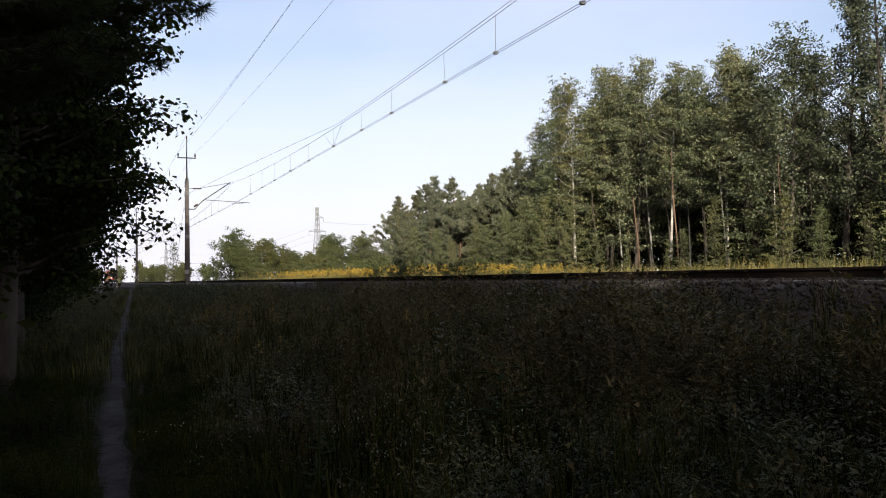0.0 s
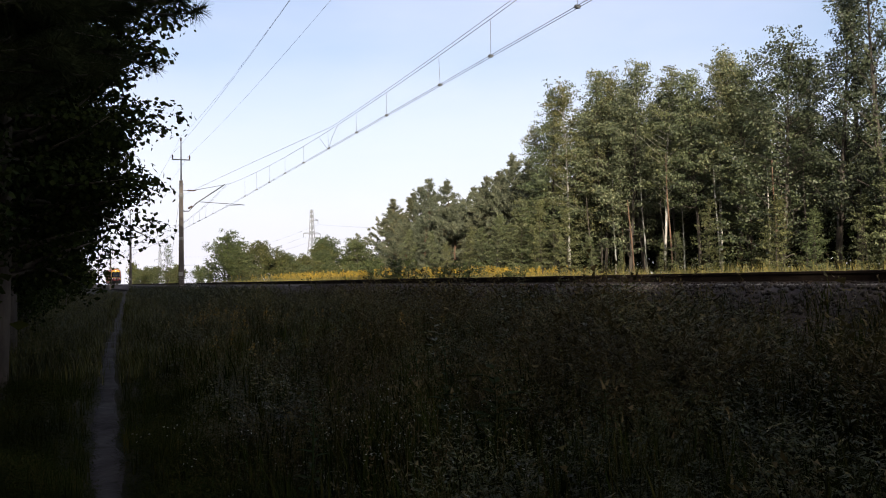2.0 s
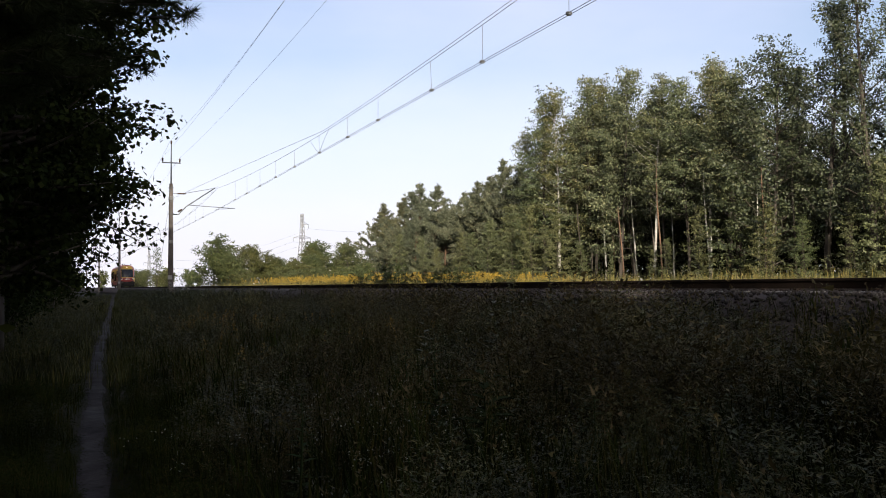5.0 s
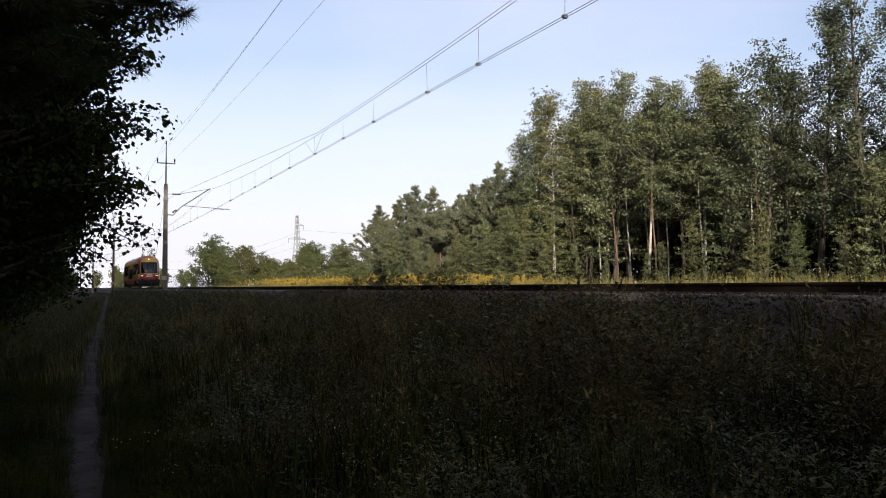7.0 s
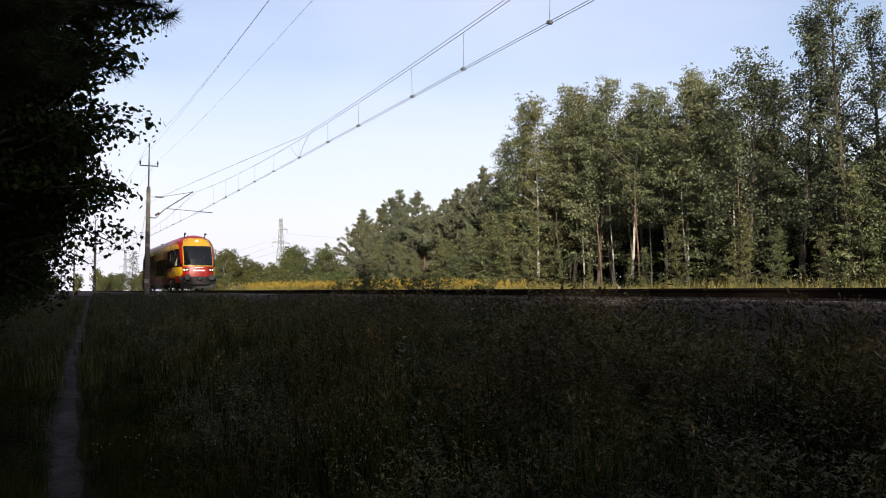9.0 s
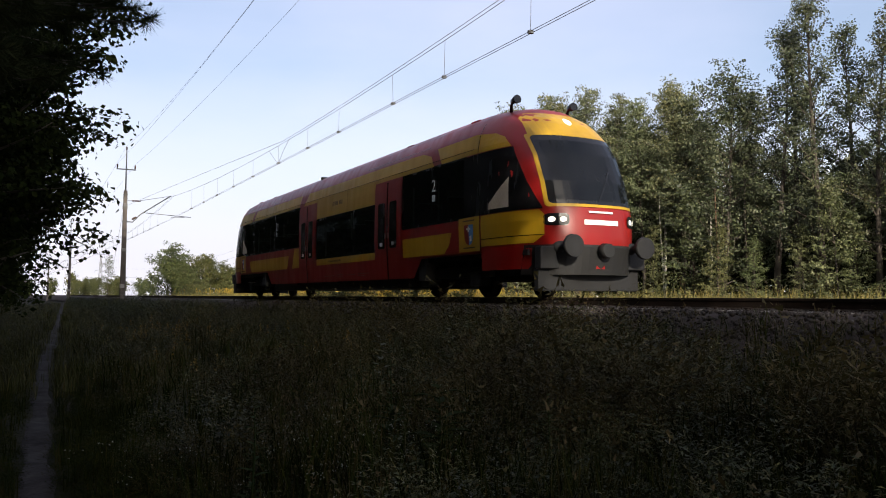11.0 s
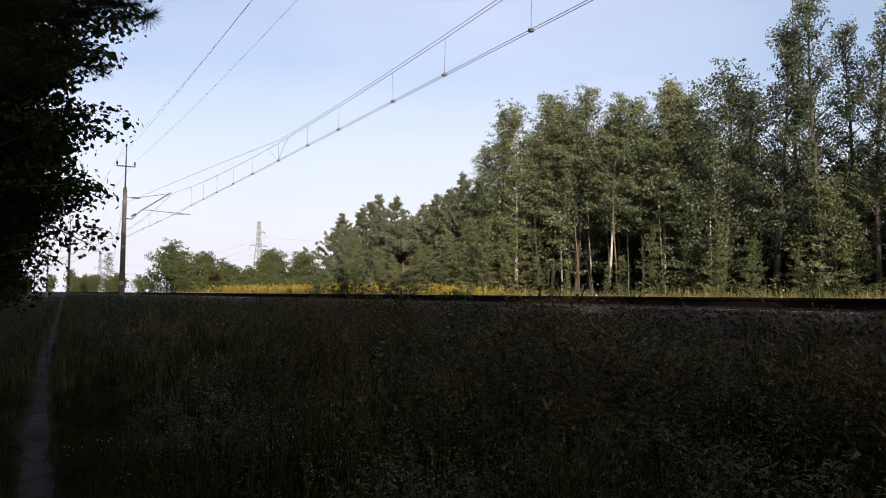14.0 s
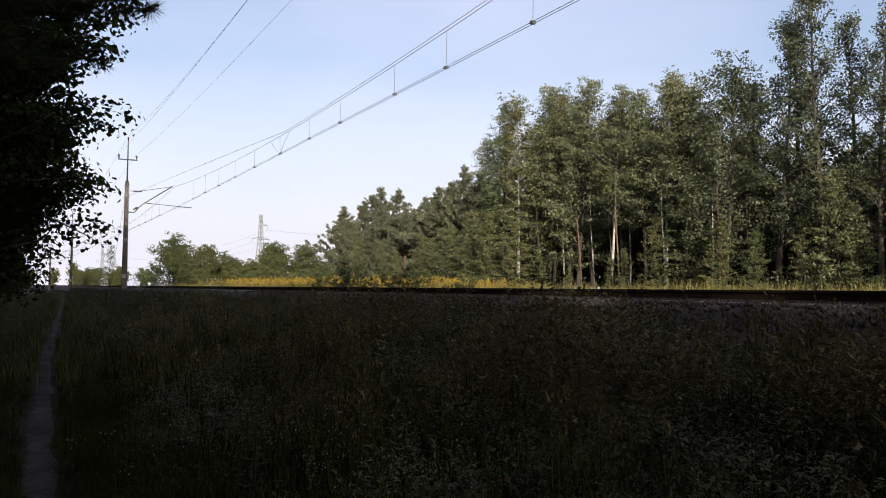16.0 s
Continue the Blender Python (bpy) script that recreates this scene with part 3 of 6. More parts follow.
def leafy_tree(name, label, h, base, radius, leaves, size, seed, bark, leaf, limbs=46, lean=0.25, top=0.55, thick=0.13, spread_=0.30, m=None, stems=1, category="tree", group="", foot=0.55, stray=3.0):
    gen = np.random.default_rng(seed)
    t = empty(name, m or pose(0, 0, 0), label, category, group)
    wood = bmesh.new()
    clumps = []
    for s in range(stems):
        x, y = (0, 0) if stems == 1 else gen.normal(size=2) * 0.35
        dx, dy = gen.normal(size=2) * lean * (1 if stems == 1 else 3.5)
        hh = h * (1 if s == 0 else gen.uniform(0.65, 0.98))
        trunk = [Vector((x + dx * k ** 1.4 + 0.10 * sin(5 * k + s + seed), y + dy * k ** 1.4 + 0.10 * cos(4 * k + seed), hh * k - (0.15 if k == 0 else 0))) for k in np.linspace(0, 1, 9)]
        tube(wood, trunk, [thick * (1.15 - 1.08 * k) for k in np.linspace(0, 1, 9)], 7)
        for i in range(limbs // stems):
            k = base + (0.97 - base) * ((i + gen.uniform(0, 1)) / (limbs // stems))
            rel = (k - base) / (1 - base)
            reach = radius * (min(1.0, foot + (1 - foot) * 3.4 * rel) if rel < 0.3 else 1.0 - (rel - 0.3) / 0.7 * top) * gen.uniform(0.55, 1.2)
            p = Vector(along_points(trunk, np.array([k]))[0])
            pts = limb(wood, gen, p, gen.uniform(0, 2 * pi), reach, gen.uniform(0.05, 0.7) + 0.75 * rel, thick * 0.32 * (1.1 - 0.7 * rel))
            m_ = 3 + int(5 * reach / radius)
            clumps.append(along_points(pts, gen.uniform(0.3, 1.0, m_)) + gen.normal(size=(m_, 3)) * 0.22 * radius / 2.2)
        clumps.append(along_points(trunk, gen.uniform(0.86, 1.0, 6)) + gen.normal(size=(6, 3)) * 0.14)
    c = np.concatenate(clumps)
    part("trunk", wood, bark, t)
    weight = gen.uniform(0.3, 1.0, len(c)) ** 1.5
    pick = gen.choice(len(c), leaves, p=weight / weight.sum())
    sig = (spread_ * gen.uniform(0.6, 1.35, len(c)))[pick][:, None]
    pts = c[pick] + np.clip(gen.normal(size=(leaves, 3)), -stray, stray) * sig * (1, 1, 0.62)
    v, f = leaf_pieces(pts, size, gen, 0.25)
    quick("crown", v, f, leaf, t)
    return t


def facing_leaves(points, normals, size, gen, slim=0.38):
    """A folded lozenge at each point, turned roughly towards its normal."""
    n = len(points)
    nn = normals + gen.normal(size=(n, 3)) * 0.55
    nn /= np.linalg.norm(nn, axis=1, keepdims=True) + 1e-6
    a = np.cross(nn, gen.normal(size=(n, 3)))
    a /= np.linalg.norm(a, axis=1, keepdims=True) + 1e-6
    w = np.cross(nn, a)
    L = (size * gen.uniform(0.6, 1.35, n))[:, None]
    p = np.asarray(points)
    v = np.stack([p - a * L * 0.5, p + w * L * slim + nn * L * 0.08, p + a * L * 0.5, p - w * L * slim + nn * L * 0.08], 1)
    q = np.array([(0, 1, 2), (0, 2, 3)])
    return v.reshape(-1, 3), (q[None] + 4 * np.arange(n)[:, None, None]).reshape(-1, 3)


def clump_tree(name, label, h, base, radius, shape, limbs, clump, leaves, size, seed, bark, leaf, group="", m=None, lean=0.3, thick=0.13, rise=(0.05, 0.5), flat_=0.55, shoots=7, each=3, category="tree", stems=1, extra=None, fork=0.0, uneven=(0.65, 1.15), ends=0.75):
    """A tree whose leaves sit in separate sprays along its limbs. shape: (share of the crown's height, share of its radius)."""
    gen = np.random.default_rng(seed)
    t = empty(name, m or pose(0, 0, 0), label, category, group)
    wood = bmesh.new()
    c, r, ax = [], [], []
    for s in range(stems):
        x, y = (0, 0) if s == 0 else gen.normal(size=2) * (0.3 + fork)
        dx, dy = gen.normal(size=2) * lean * (1 if stems == 1 else 2.2)
        hh = h * (1 if s == 0 else gen.uniform(0.7, 0.97))
        trunk = [Vector((x + dx * k ** 1.4 + 0.10 * sin(5 * k + s + seed), y + dy * k ** 1.4 + 0.10 * cos(4 * k + seed), hh * k - (0.15 if k == 0 else 0))) for k in np.linspace(0, 1, 9)]
        tube(wood, trunk, [thick * (1.15 - 1.08 * k) for k in np.linspace(0, 1, 9)], 7)
        n = limbs // stems
        for i in range(n):
            rel = (i + gen.uniform(0, 1)) / n
            k = base + (0.96 - base) * rel
            reach = radius * float(np.interp(rel, [q[0] for q in shape], [q[1] for q in shape])) * gen.uniform(*uneven)
            p = Vector(along_points(trunk, np.array([k]))[0])
            pts = limb(wood, gen, p, i * 2.4 + gen.uniform(-0.6, 0.6), reach, gen.uniform(*rise) + 0.6 * rel, thick * 0.3 * (1.1 - 0.7 * rel))
            d = np.array(pts[-1] - pts[1]) / max(1e-3, (pts[-1] - pts[1]).length)
            q = max(2, int(round(each * reach / radius * 1.4)))
            at = along_points(pts, np.linspace(0.42, 1.0, q) + gen.normal(size=q) * 0.04)
            c.append(at + gen.normal(size=(q, 3)) * clump * 0.35)
            r.append(clump * gen.uniform(0.6, 1.25, q) * np.linspace(1.1, ends, q))
            ax.append(np.tile(d, (q, 1)))
        for i in range(shoots):
            p = Vector(along_points(trunk, np.array([gen.uniform(0.82, 0.95)]))[0])
            pts = limb(wood, gen, p, gen.uniform(0, 6.28), hh * gen.uniform(0.05, 0.13), gen.uniform(0.9, 1.4), 0.02, 0.15, 3)
            at = along_points(pts, np.array([0.4, 0.75, 1.0]))
            c.append(at), r.append(clump * np.array([0.55, 0.45, 0.3])), ax.append(np.tile((0, 0, 1.0), (3, 1)))
        at = along_points(trunk, np.array([0.88, 0.94, 0.99]))
        c.append(at), r.append(clump * np.array([0.7, 0.5, 0.3])), ax.append(np.tile((0, 0, 1.0), (3, 1)))
    part("trunk", wood, bark, t)
    c, r, ax = np.concatenate(c), np.concatenate(r), np.concatenate(ax)
    pick = gen.choice(len(c), leaves, p=r ** 2 / (r ** 2).sum())
    u = gen.normal(size=(leaves, 3))
    u /= np.linalg.norm(u, axis=1, keepdims=True)
    u[:, 2] = np.where(gen.uniform(size=leaves) < 0.65, np.abs(u[:, 2]), u[:, 2])
    away = u * (gen.uniform(0.1, 1, leaves) ** 0.45)[:, None] * r[pick][:, None]
    away += gen.normal(size=(leaves, 3)) * 0.12 * r[pick][:, None]
    along = ax[pick] * (away * ax[pick]).sum(1, keepdims=True)
    pts = c[pick] + (away + along * 0.5) * (1, 1, flat_)
    v, f = facing_leaves(pts, u + (0, 0, 0.25), size, gen)
    quick("crown", v, f, leaf, t)
    if extra:
        c0 = c[np.argmin(np.abs(c[:, 2] - h * 0.5) + 0.3 * c[:, 1])]
        v, f = facing_leaves(c0 + gen.normal(size=(300, 3)) * 0.35, gen.normal(size=(300, 3)), size, gen)
        tagged(quick("dry_branch", v, f, extra, t, "withered reddish leaves on one branch"), kind="stuff")
    return t


def pine_tree(name, label, h, base, radius, tufts, size, seed, m=None, each=7, thick=0.07, bough=0.14, group="", droop=0.0, needles=None, step=(0.32, 0.55), uneven=(0.6, 1.2), point=1.6, loose=0.45, low_reach=0.15):
    gen = np.random.default_rng(seed)
    t = empty(name, m or pose(0, 0, 0), label, "tree", group)
    wood = bmesh.new()
    trunk = [Vector((0.12 * sin(3 * k + seed), 0.12 * cos(2.6 * k + seed), h * k - (0.15 if k == 0 else 0))) for k in np.linspace(0, 1, 9)]
    tube(wood, trunk, [bough * (1.15 - 1.1 * k) for k in np.linspace(0, 1, 9)], 8)
    places, ways, share = [], [], []
    z = base * h
    while z < h * 0.97:
        rel = (z - base * h) / (h * (1 - base))
        tier = gen.uniform(0.75, 1.15)
        for i in range(int(gen.integers(4, 7))):
            reach = radius * (1.0 - rel ** point) * gen.uniform(*uneven) * tier + low_reach
            p = Vector(along_points(trunk, np.array([z / h]))[0])
            az = gen.uniform(0, 2 * pi)
            pts = limb(wood, gen, p, az, reach, gen.uniform(0.0, 0.35) + 0.75 * rel - droop, 0.045 * (1.15 - rel), 0.2)
            for s in range(4):
                q = Vector(along_points(pts, np.array([0.3 + 0.2 * s]))[0])
                side = limb(wood, gen, q, az + gen.choice((-1, 1)) * gen.uniform(0.4, 1.0), reach * 0.42, 0.25, 0.014, 0.25, 3)
                k = gen.uniform(0.2, 1.0, 4)
                share += [reach] * 4
                places.append(along_points(side, k)), ways.append(np.tile(np.array(side[-1] - side[0]) / max(1e-3, (side[-1] - side[0]).length), (4, 1)))
            k = gen.uniform(0.35, 1.0, 7)
            share += [reach] * 7
            places.append(along_points(pts, k)), ways.append(np.tile(np.array(pts[-1] - pts[0]) / (pts[-1] - pts[0]).length, (7, 1)))
        z += gen.uniform(*step)
    share += [0.9] * 5
    places.append(along_points(trunk, gen.uniform(0.9, 1.0, 5))), ways.append(np.tile((0, 0, 1.6), (5, 1)))
    c, w = np.concatenate(places), np.concatenate(ways)
    pick = gen.choice(len(c), tufts, p=np.array(share) / sum(share))
    part("trunk", wood, BARK, t)
    v, f = needle_pieces(c[pick] + gen.normal(size=(tufts, 3)) * size * loose, w[pick] + (0, 0, 0.35), size, gen, each, thick)
    quick("crown", v, f, needles or NEEDLE, t)
    return t


def stand(x, y, turn=0.0, size=1.0):
    return pose(x, y, float(ground_z(x, y)), 0, 0, turn) @ Matrix.Diagonal((size, size, size, 1))


def again(ob, x, y, turn, size, label=""):
    c = copy_thing(ob, pose(x, y, float(ground_z(x, y)), 0, 0, turn))
    c.scale = (size,) * 3
    return tagged(c, label)


FOREST = "trees of the mixed wood beyond the railway"
FULL = ((0, 0.75), (0.15, 1.0), (0.55, 0.85), (0.85, 0.5), (1, 0.22))
OPEN = ((0, 0.55), (0.3, 1.0), (0.6, 0.8), (0.85, 0.5), (1, 0.2))
aspens = [clump_tree("aspen_tree", "tall slender aspen with dense grey-green foliage at the wood's edge", 13.0, (0.10, 0.2, 0.34)[k], (2.9, 2.7, 2.6)[k], FULL, 66, 0.52, 15000, 0.112, 11 + k, DARK_BARK, ASPEN_LEAF, FOREST, lean=0.35, thick=0.11) for k in range(3)]
maple = clump_tree("maple_tree", "broad dense dark green maple at the wood's edge", 11.5, 0.08, 3.5, ((0, 0.9), (0.3, 1.0), (0.7, 0.85), (1, 0.3)), 84, 0.62, 18000, 0.118, 15, DARK_BARK, POPLAR_LEAF, FOREST)
inner = [clump_tree("aspen_tree", "aspen standing deeper in the wood", 13.0, 0.06, 2.9, FULL, 40, 0.85, 3600, 0.27, 16 + k, DARK_BARK, ASPEN_LEAF, FOREST, shoots=4) for k in range(2)]
birches = [clump_tree("birch_tree", "white-barked birch with loose light green leaves in the wood", 13.0, 0.33, 2.3, OPEN, 54, 0.42, 9000, 0.105, 31 + k, BIRCH_BARK, BIRCH_LEAF, FOREST, lean=(0.5, 1.1)[k], thick=0.085, shoots=9, extra=RED_LEAF if k == 0 else None) for k in range(2)]
poplars = [clump_tree("poplar_tree", "tall open poplar with sky showing between its upright boughs", 13.4, 0.16, 3.1, ((0, 0.9), (0.3, 1.0), (0.7, 0.8), (1, 0.3)), 30, 0.42, 9500, 0.105, 35 + k, DARK_BARK, POPLAR_LEAF, FOREST, rise=(0.3, 0.75), flat_=0.9, shoots=5, each=4, thick=0.15, uneven=(0.6, 1.25)) for k in range(2)]
saplings = [clump_tree("young_tree", "bushy young deciduous tree filling the wood's edge", 6.5, 0.04, 1.7, FULL, 40, 0.36, 4600, 0.11, 41 + k, DARK_BARK, BIRCH_LEAF, FOREST, thick=0.05) for k in range(2)]
pines = [pine_tree("pine_tree", "dark green Scots pine with a broad bushy crown", 11.0, 0.06, 3.7, 9500, 0.27, 51 + k, each=6, thick=0.11, step=(0.45, 0.75), uneven=(0.5, 1.3), point=1.4, loose=0.3, low_reach=0.1, group="pines beyond the flowering field") for k in range(2)]

# wood's edge: rows of trees, nearest row first
gen = np.random.default_rng(5)
used = {id(o): False for o in aspens + inner + birches + saplings + pines + poplars + [maple]}


def plant(ob, x, y, size):
    turn = gen.uniform(0, 360)
    if not used[id(ob)]:
        used[id(ob)] = True
        ob.matrix_basis = pose(x, y, float(ground_z(x, y)), 0, 0, turn)
        ob.scale = (size,) * 3
        return ob
    return again(ob, x, y, turn, size)


def skyline(x, y):
    """How tall the wood stands behind its edge, lower where the open poplars let the sky through."""
    way = math.degrees(atan2(x, y))
    rise = float(np.interp(way, (28.3, 29.8, 31.9, 35.7, 38.8, 41.8, 44.6, 46.7, 48.0, 50.0, 56.3), (0.14, 0.16, 0.20, 0.225, 0.215, 0.215, 0.22, 0.23, 0.20, 0.18, 0.18)))
    return hypot(x, y) * cos(radians(way - 24)) * rise + 0.6


A, B, C, M, P = aspens[0], aspens[1], aspens[2], maple, poplars
for kind, x, y, h in ((A, 31.5, 53.1, 11.8), (B, 30.5, 49.3, 13.6), (birches[0], 30.6, 47.2, 13.8), (A, 31.6, 45.1, 13.8), (B, 31.5, 44.3, 13.4), (A, 30.5, 40.6, 13.5), (C, 31.5, 40.3, 12.5), (birches[1], 29.8, 36.6, 12.2), (C, 31.5, 37.3, 11.3), (C, 30.5, 34.5, 11.2), (birches[0], 31.5, 34.0, 12.6), (C, 30.4, 31.4, 10.8), (C, 31.5, 31.5, 11.4), (M, 29.8, 28.2, 11.3), (B, 31.5, 27.8, 10.7), (P[0], 30.5, 25.5, 12.8), (P[1], 32, 25.8, 13.3), (P[0], 30.5, 23.3, 13.6), (P[1], 31.5, 22.4, 12.2), (P[1], 31, 21.0, 11.6), (P[0], 30.5, 19.4, 12.0), (A, 31, 17.2, 11.3), (B, 30.5, 14.6, 10.8), (A, 30.8, 12.2, 11.5)):
    tree = plant(kind, x, y, h / (11.5 if kind is M else 13.4 if kind in P else 13.0))
    tree.matrix_basis = tree.matrix_basis @ Matrix.Rotation(radians(gen.uniform(-3, 3)), 4, 'X')
for row, (x, y0, y1, step, lo, hi) in enumerate(((33.6, 10, 53.5, 2.7, 0.9, 1.05), (36.6, 9, 55, 3.0, 0.88, 1.05), (41.5, 8, 58, 3.6, 0.85, 1.0), (48, 4, 62, 4.2, 0.8, 0.95))):
    y = y0
    while y < y1:
        kind = inner[int(gen.integers(2))] if row else aspens[int(gen.integers(3))]
        px, py = x + gen.uniform(-1.1, 1.1), y + gen.uniform(-0.9, 0.9)
        plant(kind, px, py, skyline(px, py) / 13.0 * gen.uniform(lo, hi))
        y += step
for y in np.r_[np.arange(12, 28, 1.7), np.arange(29, 44, 2.6), np.arange(44, 56, 1.5)]:
    plant(saplings[int(gen.integers(2))], 28.9 + gen.uniform(-0.7, 0.9), y + gen.uniform(-0.8, 0.8), gen.uniform(0.45, 0.95) * (0.6 if 32 < y < 43 else 1.0))
# slim bare stems between the trees of the edge
for k in range(16):
    y = 27 + k * 1.15 + gen.uniform(-0.4, 0.4)
    x, lean_ = 30.2 + gen.uniform(-0.8, 1.2), gen.uniform(-0.12, 0.12)
    t = empty("bare_sapling", stand(x, y), "slim pale bare stem at the wood's edge", "tree", "bare stems at the wood's edge")
    part("trunk", tube(bmesh.new(), [(lean_ * q + 0.05 * sin(q), lean_ * 0.6 * q, q) for q in np.linspace(-0.1, gen.uniform(4.5, 7), 7)], [0.06, 0.056, 0.052, 0.046, 0.04, 0.03, 0.02], 6), (DARK_BARK, BARK, BIRCH_BARK)[k % 3], t)
for x, y, h in ((38, 101.5, 11.4), (36, 89.5, 10.9), (37, 86.7, 12.3), (35, 77.3, 10.9), (37, 74.9, 10.0), (35, 68.1, 10.2), (37, 69.4, 11.0), (35.5, 63.8, 11.7), (34.5, 59.4, 10.3), (33.4, 85.4, 7.4), (39, 82.6, 9.1), (33.4, 79.6, 8.0), (36.4, 96, 9.0), (33.6, 72.6, 8.0), (34, 65.6, 8.4), (33.6, 57, 8.8), (40, 76, 10.2), (40.5, 66, 11.2), (40, 92, 10.6), (42, 61, 11.0)):
    plant(pines[int(gen.integers(2))], x, y, h / 11.2)
for x, y, s in ((30.5, 63, 0.72), (30.6, 71, 0.75), (30.2, 57, 0.8), (31.2, 78.5, 0.85), (30.6, 60.5, 0.7), (30.0, 66.5, 0.55)):
    plant(saplings[int(gen.integers(2))], x, y, s)

# ---- bushes of the open field and the far line of trees ----
ROUND = ((0, 0.9), (0.35, 1.0), (0.7, 0.8), (1, 0.35))
bushes = [clump_tree("willow_bush", "rounded sunlit willow bush standing in the field", 6.4, 0.06, 3.0, ROUND, 90, 0.72, 12000, 0.2, 71 + k, DARK_BARK, WILLOW_LEAF, "bushes of the field", lean=0.5, thick=0.10, stems=4, category="bush", fork=0.5) for k in range(2)]
low = clump_tree("low_shrub", "low leafy shrub beside the railway", 2.2, 0.04, 1.2, ROUND, 36, 0.3, 1700, 0.14, 81, DARK_BARK, WILLOW_LEAF, "bushes of the field", lean=0.4, thick=0.03, stems=4, category="bush")
bushes[0].matrix_basis = stand(16.9, 105)
bushes[0].scale = (1.0,) * 3
bushes[1].matrix_basis = stand(36.0, 126)
bushes[1].scale = (1.05,) * 3
for k, x, y, s in ((1, 20.2, 104, 0.8), (0, 23.2, 107, 0.7), (1, 25.6, 109, 0.6), (0, 28.6, 112, 0.62), (1, 31.8, 116, 0.7), (0, 34.0, 122, 0.9), (1, 39.5, 121, 1.0), (0, 43.0, 115, 1.0), (1, 46.0, 107, 1.1), (0, 41.5, 106, 0.85), (1, 50.0, 132, 1.25), (0, 17.8, 101, 0.7), (0, 13.2, 190, 0.62), (1, 14.8, 185, 0.6), (0, 16.4, 178, 0.55), (1, 12.4, 204, 0.5), (1, 17.5, 170, 0.5)):
    again(bushes[k], x, y, gen.uniform(0, 360), s)
low.matrix_basis = stand(24.0, 95)
for x, y, s in ( (22.5, 93, 0.9), (25.5, 88, 1.0), (29.5, 84, 1.0), (13.6, 34.5, 0.62), (13.9, 31, 0.5), (13.5, 27.4, 0.5), (14.0, 38.5, 0.45), (13.5, 24.5, 0.42), (15.5, 44, 0.6), (19.5, 99, 1.1), (16.5, 90, 0.8), (31, 90, 1.3), (23, 100, 1.2), (27.5, 98, 1.3)):
    again(low, x, y, gen.uniform(0, 360), s)
slim = leafy_tree("slim_sapling", "thin young tree with a sparse airy crown beyond the track", 3.9, 0.3, 0.95, 700, 0.11, 91, DARK_BARK, WILLOW_LEAF, 30, 0.15, 0.5, 0.035, 0.15, m=stand(13.9, 152, 0, 1.85))
distant = leafy_tree("distant_tree", "far tree of the wooded horizon", 9.0, 0.03, 4.2, 900, 0.95, 75, DARK_BARK, WILLOW_LEAF, 22, 0.4, 0.5, 0.2, 0.7, stems=3, m=stand(40.0, 520.0), group="trees of the far horizon")
for k in range(64):
    a = gen.uniform(-0.12, 0.62)
    r = gen.uniform(430, 640)
    again(distant, r * sin(a), r * cos(a), gen.uniform(0, 360), gen.uniform(0.8, 1.5))

# ---- the shady wood beside the path ----
WOOD = "trees of the shady wood beside the path"
ALDER = ((0, 0.55), (0.12, 0.8), (0.35, 1.0), (0.6, 0.85), (1, 0.3))
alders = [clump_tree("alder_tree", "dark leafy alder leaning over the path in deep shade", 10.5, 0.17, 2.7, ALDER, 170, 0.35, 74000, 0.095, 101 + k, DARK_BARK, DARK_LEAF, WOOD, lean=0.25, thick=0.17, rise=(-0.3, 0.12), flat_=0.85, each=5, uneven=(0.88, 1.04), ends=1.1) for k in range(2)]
alders[0].matrix_basis = stand(-1.25, 14.6, 40)
alders[1].matrix_basis = stand(-1.5, 20.5, 100)
# the copy at y 1.0 is out of view, added to darken the ground
for k, x, y, s in ((0, -1.95, 26.0, 1.1), (1, -3.2, 11.2, 1.0), (0, -2.2, 17.5, 1.0), (1, -3.1, 23.0, 1.05), (1, -3.9, 34, 1.1), (0, -2.9, 7.6, 0.95), (1, -4.0, 42, 1.1), (0, -3.7, 1.0, 1.0)):
    again(alders[k], x, y, gen.uniform(0, 360), s)
# trees behind the view follow from the long shadow over the foreground
shade = leafy_tree("alder_tree", "leafy alder, mostly unseen, added to cast and deepen shade", 17.5, 0.10, 4.4, 7500, 0.5, 111, DARK_BARK, DARK_LEAF, 60, 0.3, 0.45, 0.17, 0.6, stand(-5.4, 3.0), group=WOOD)
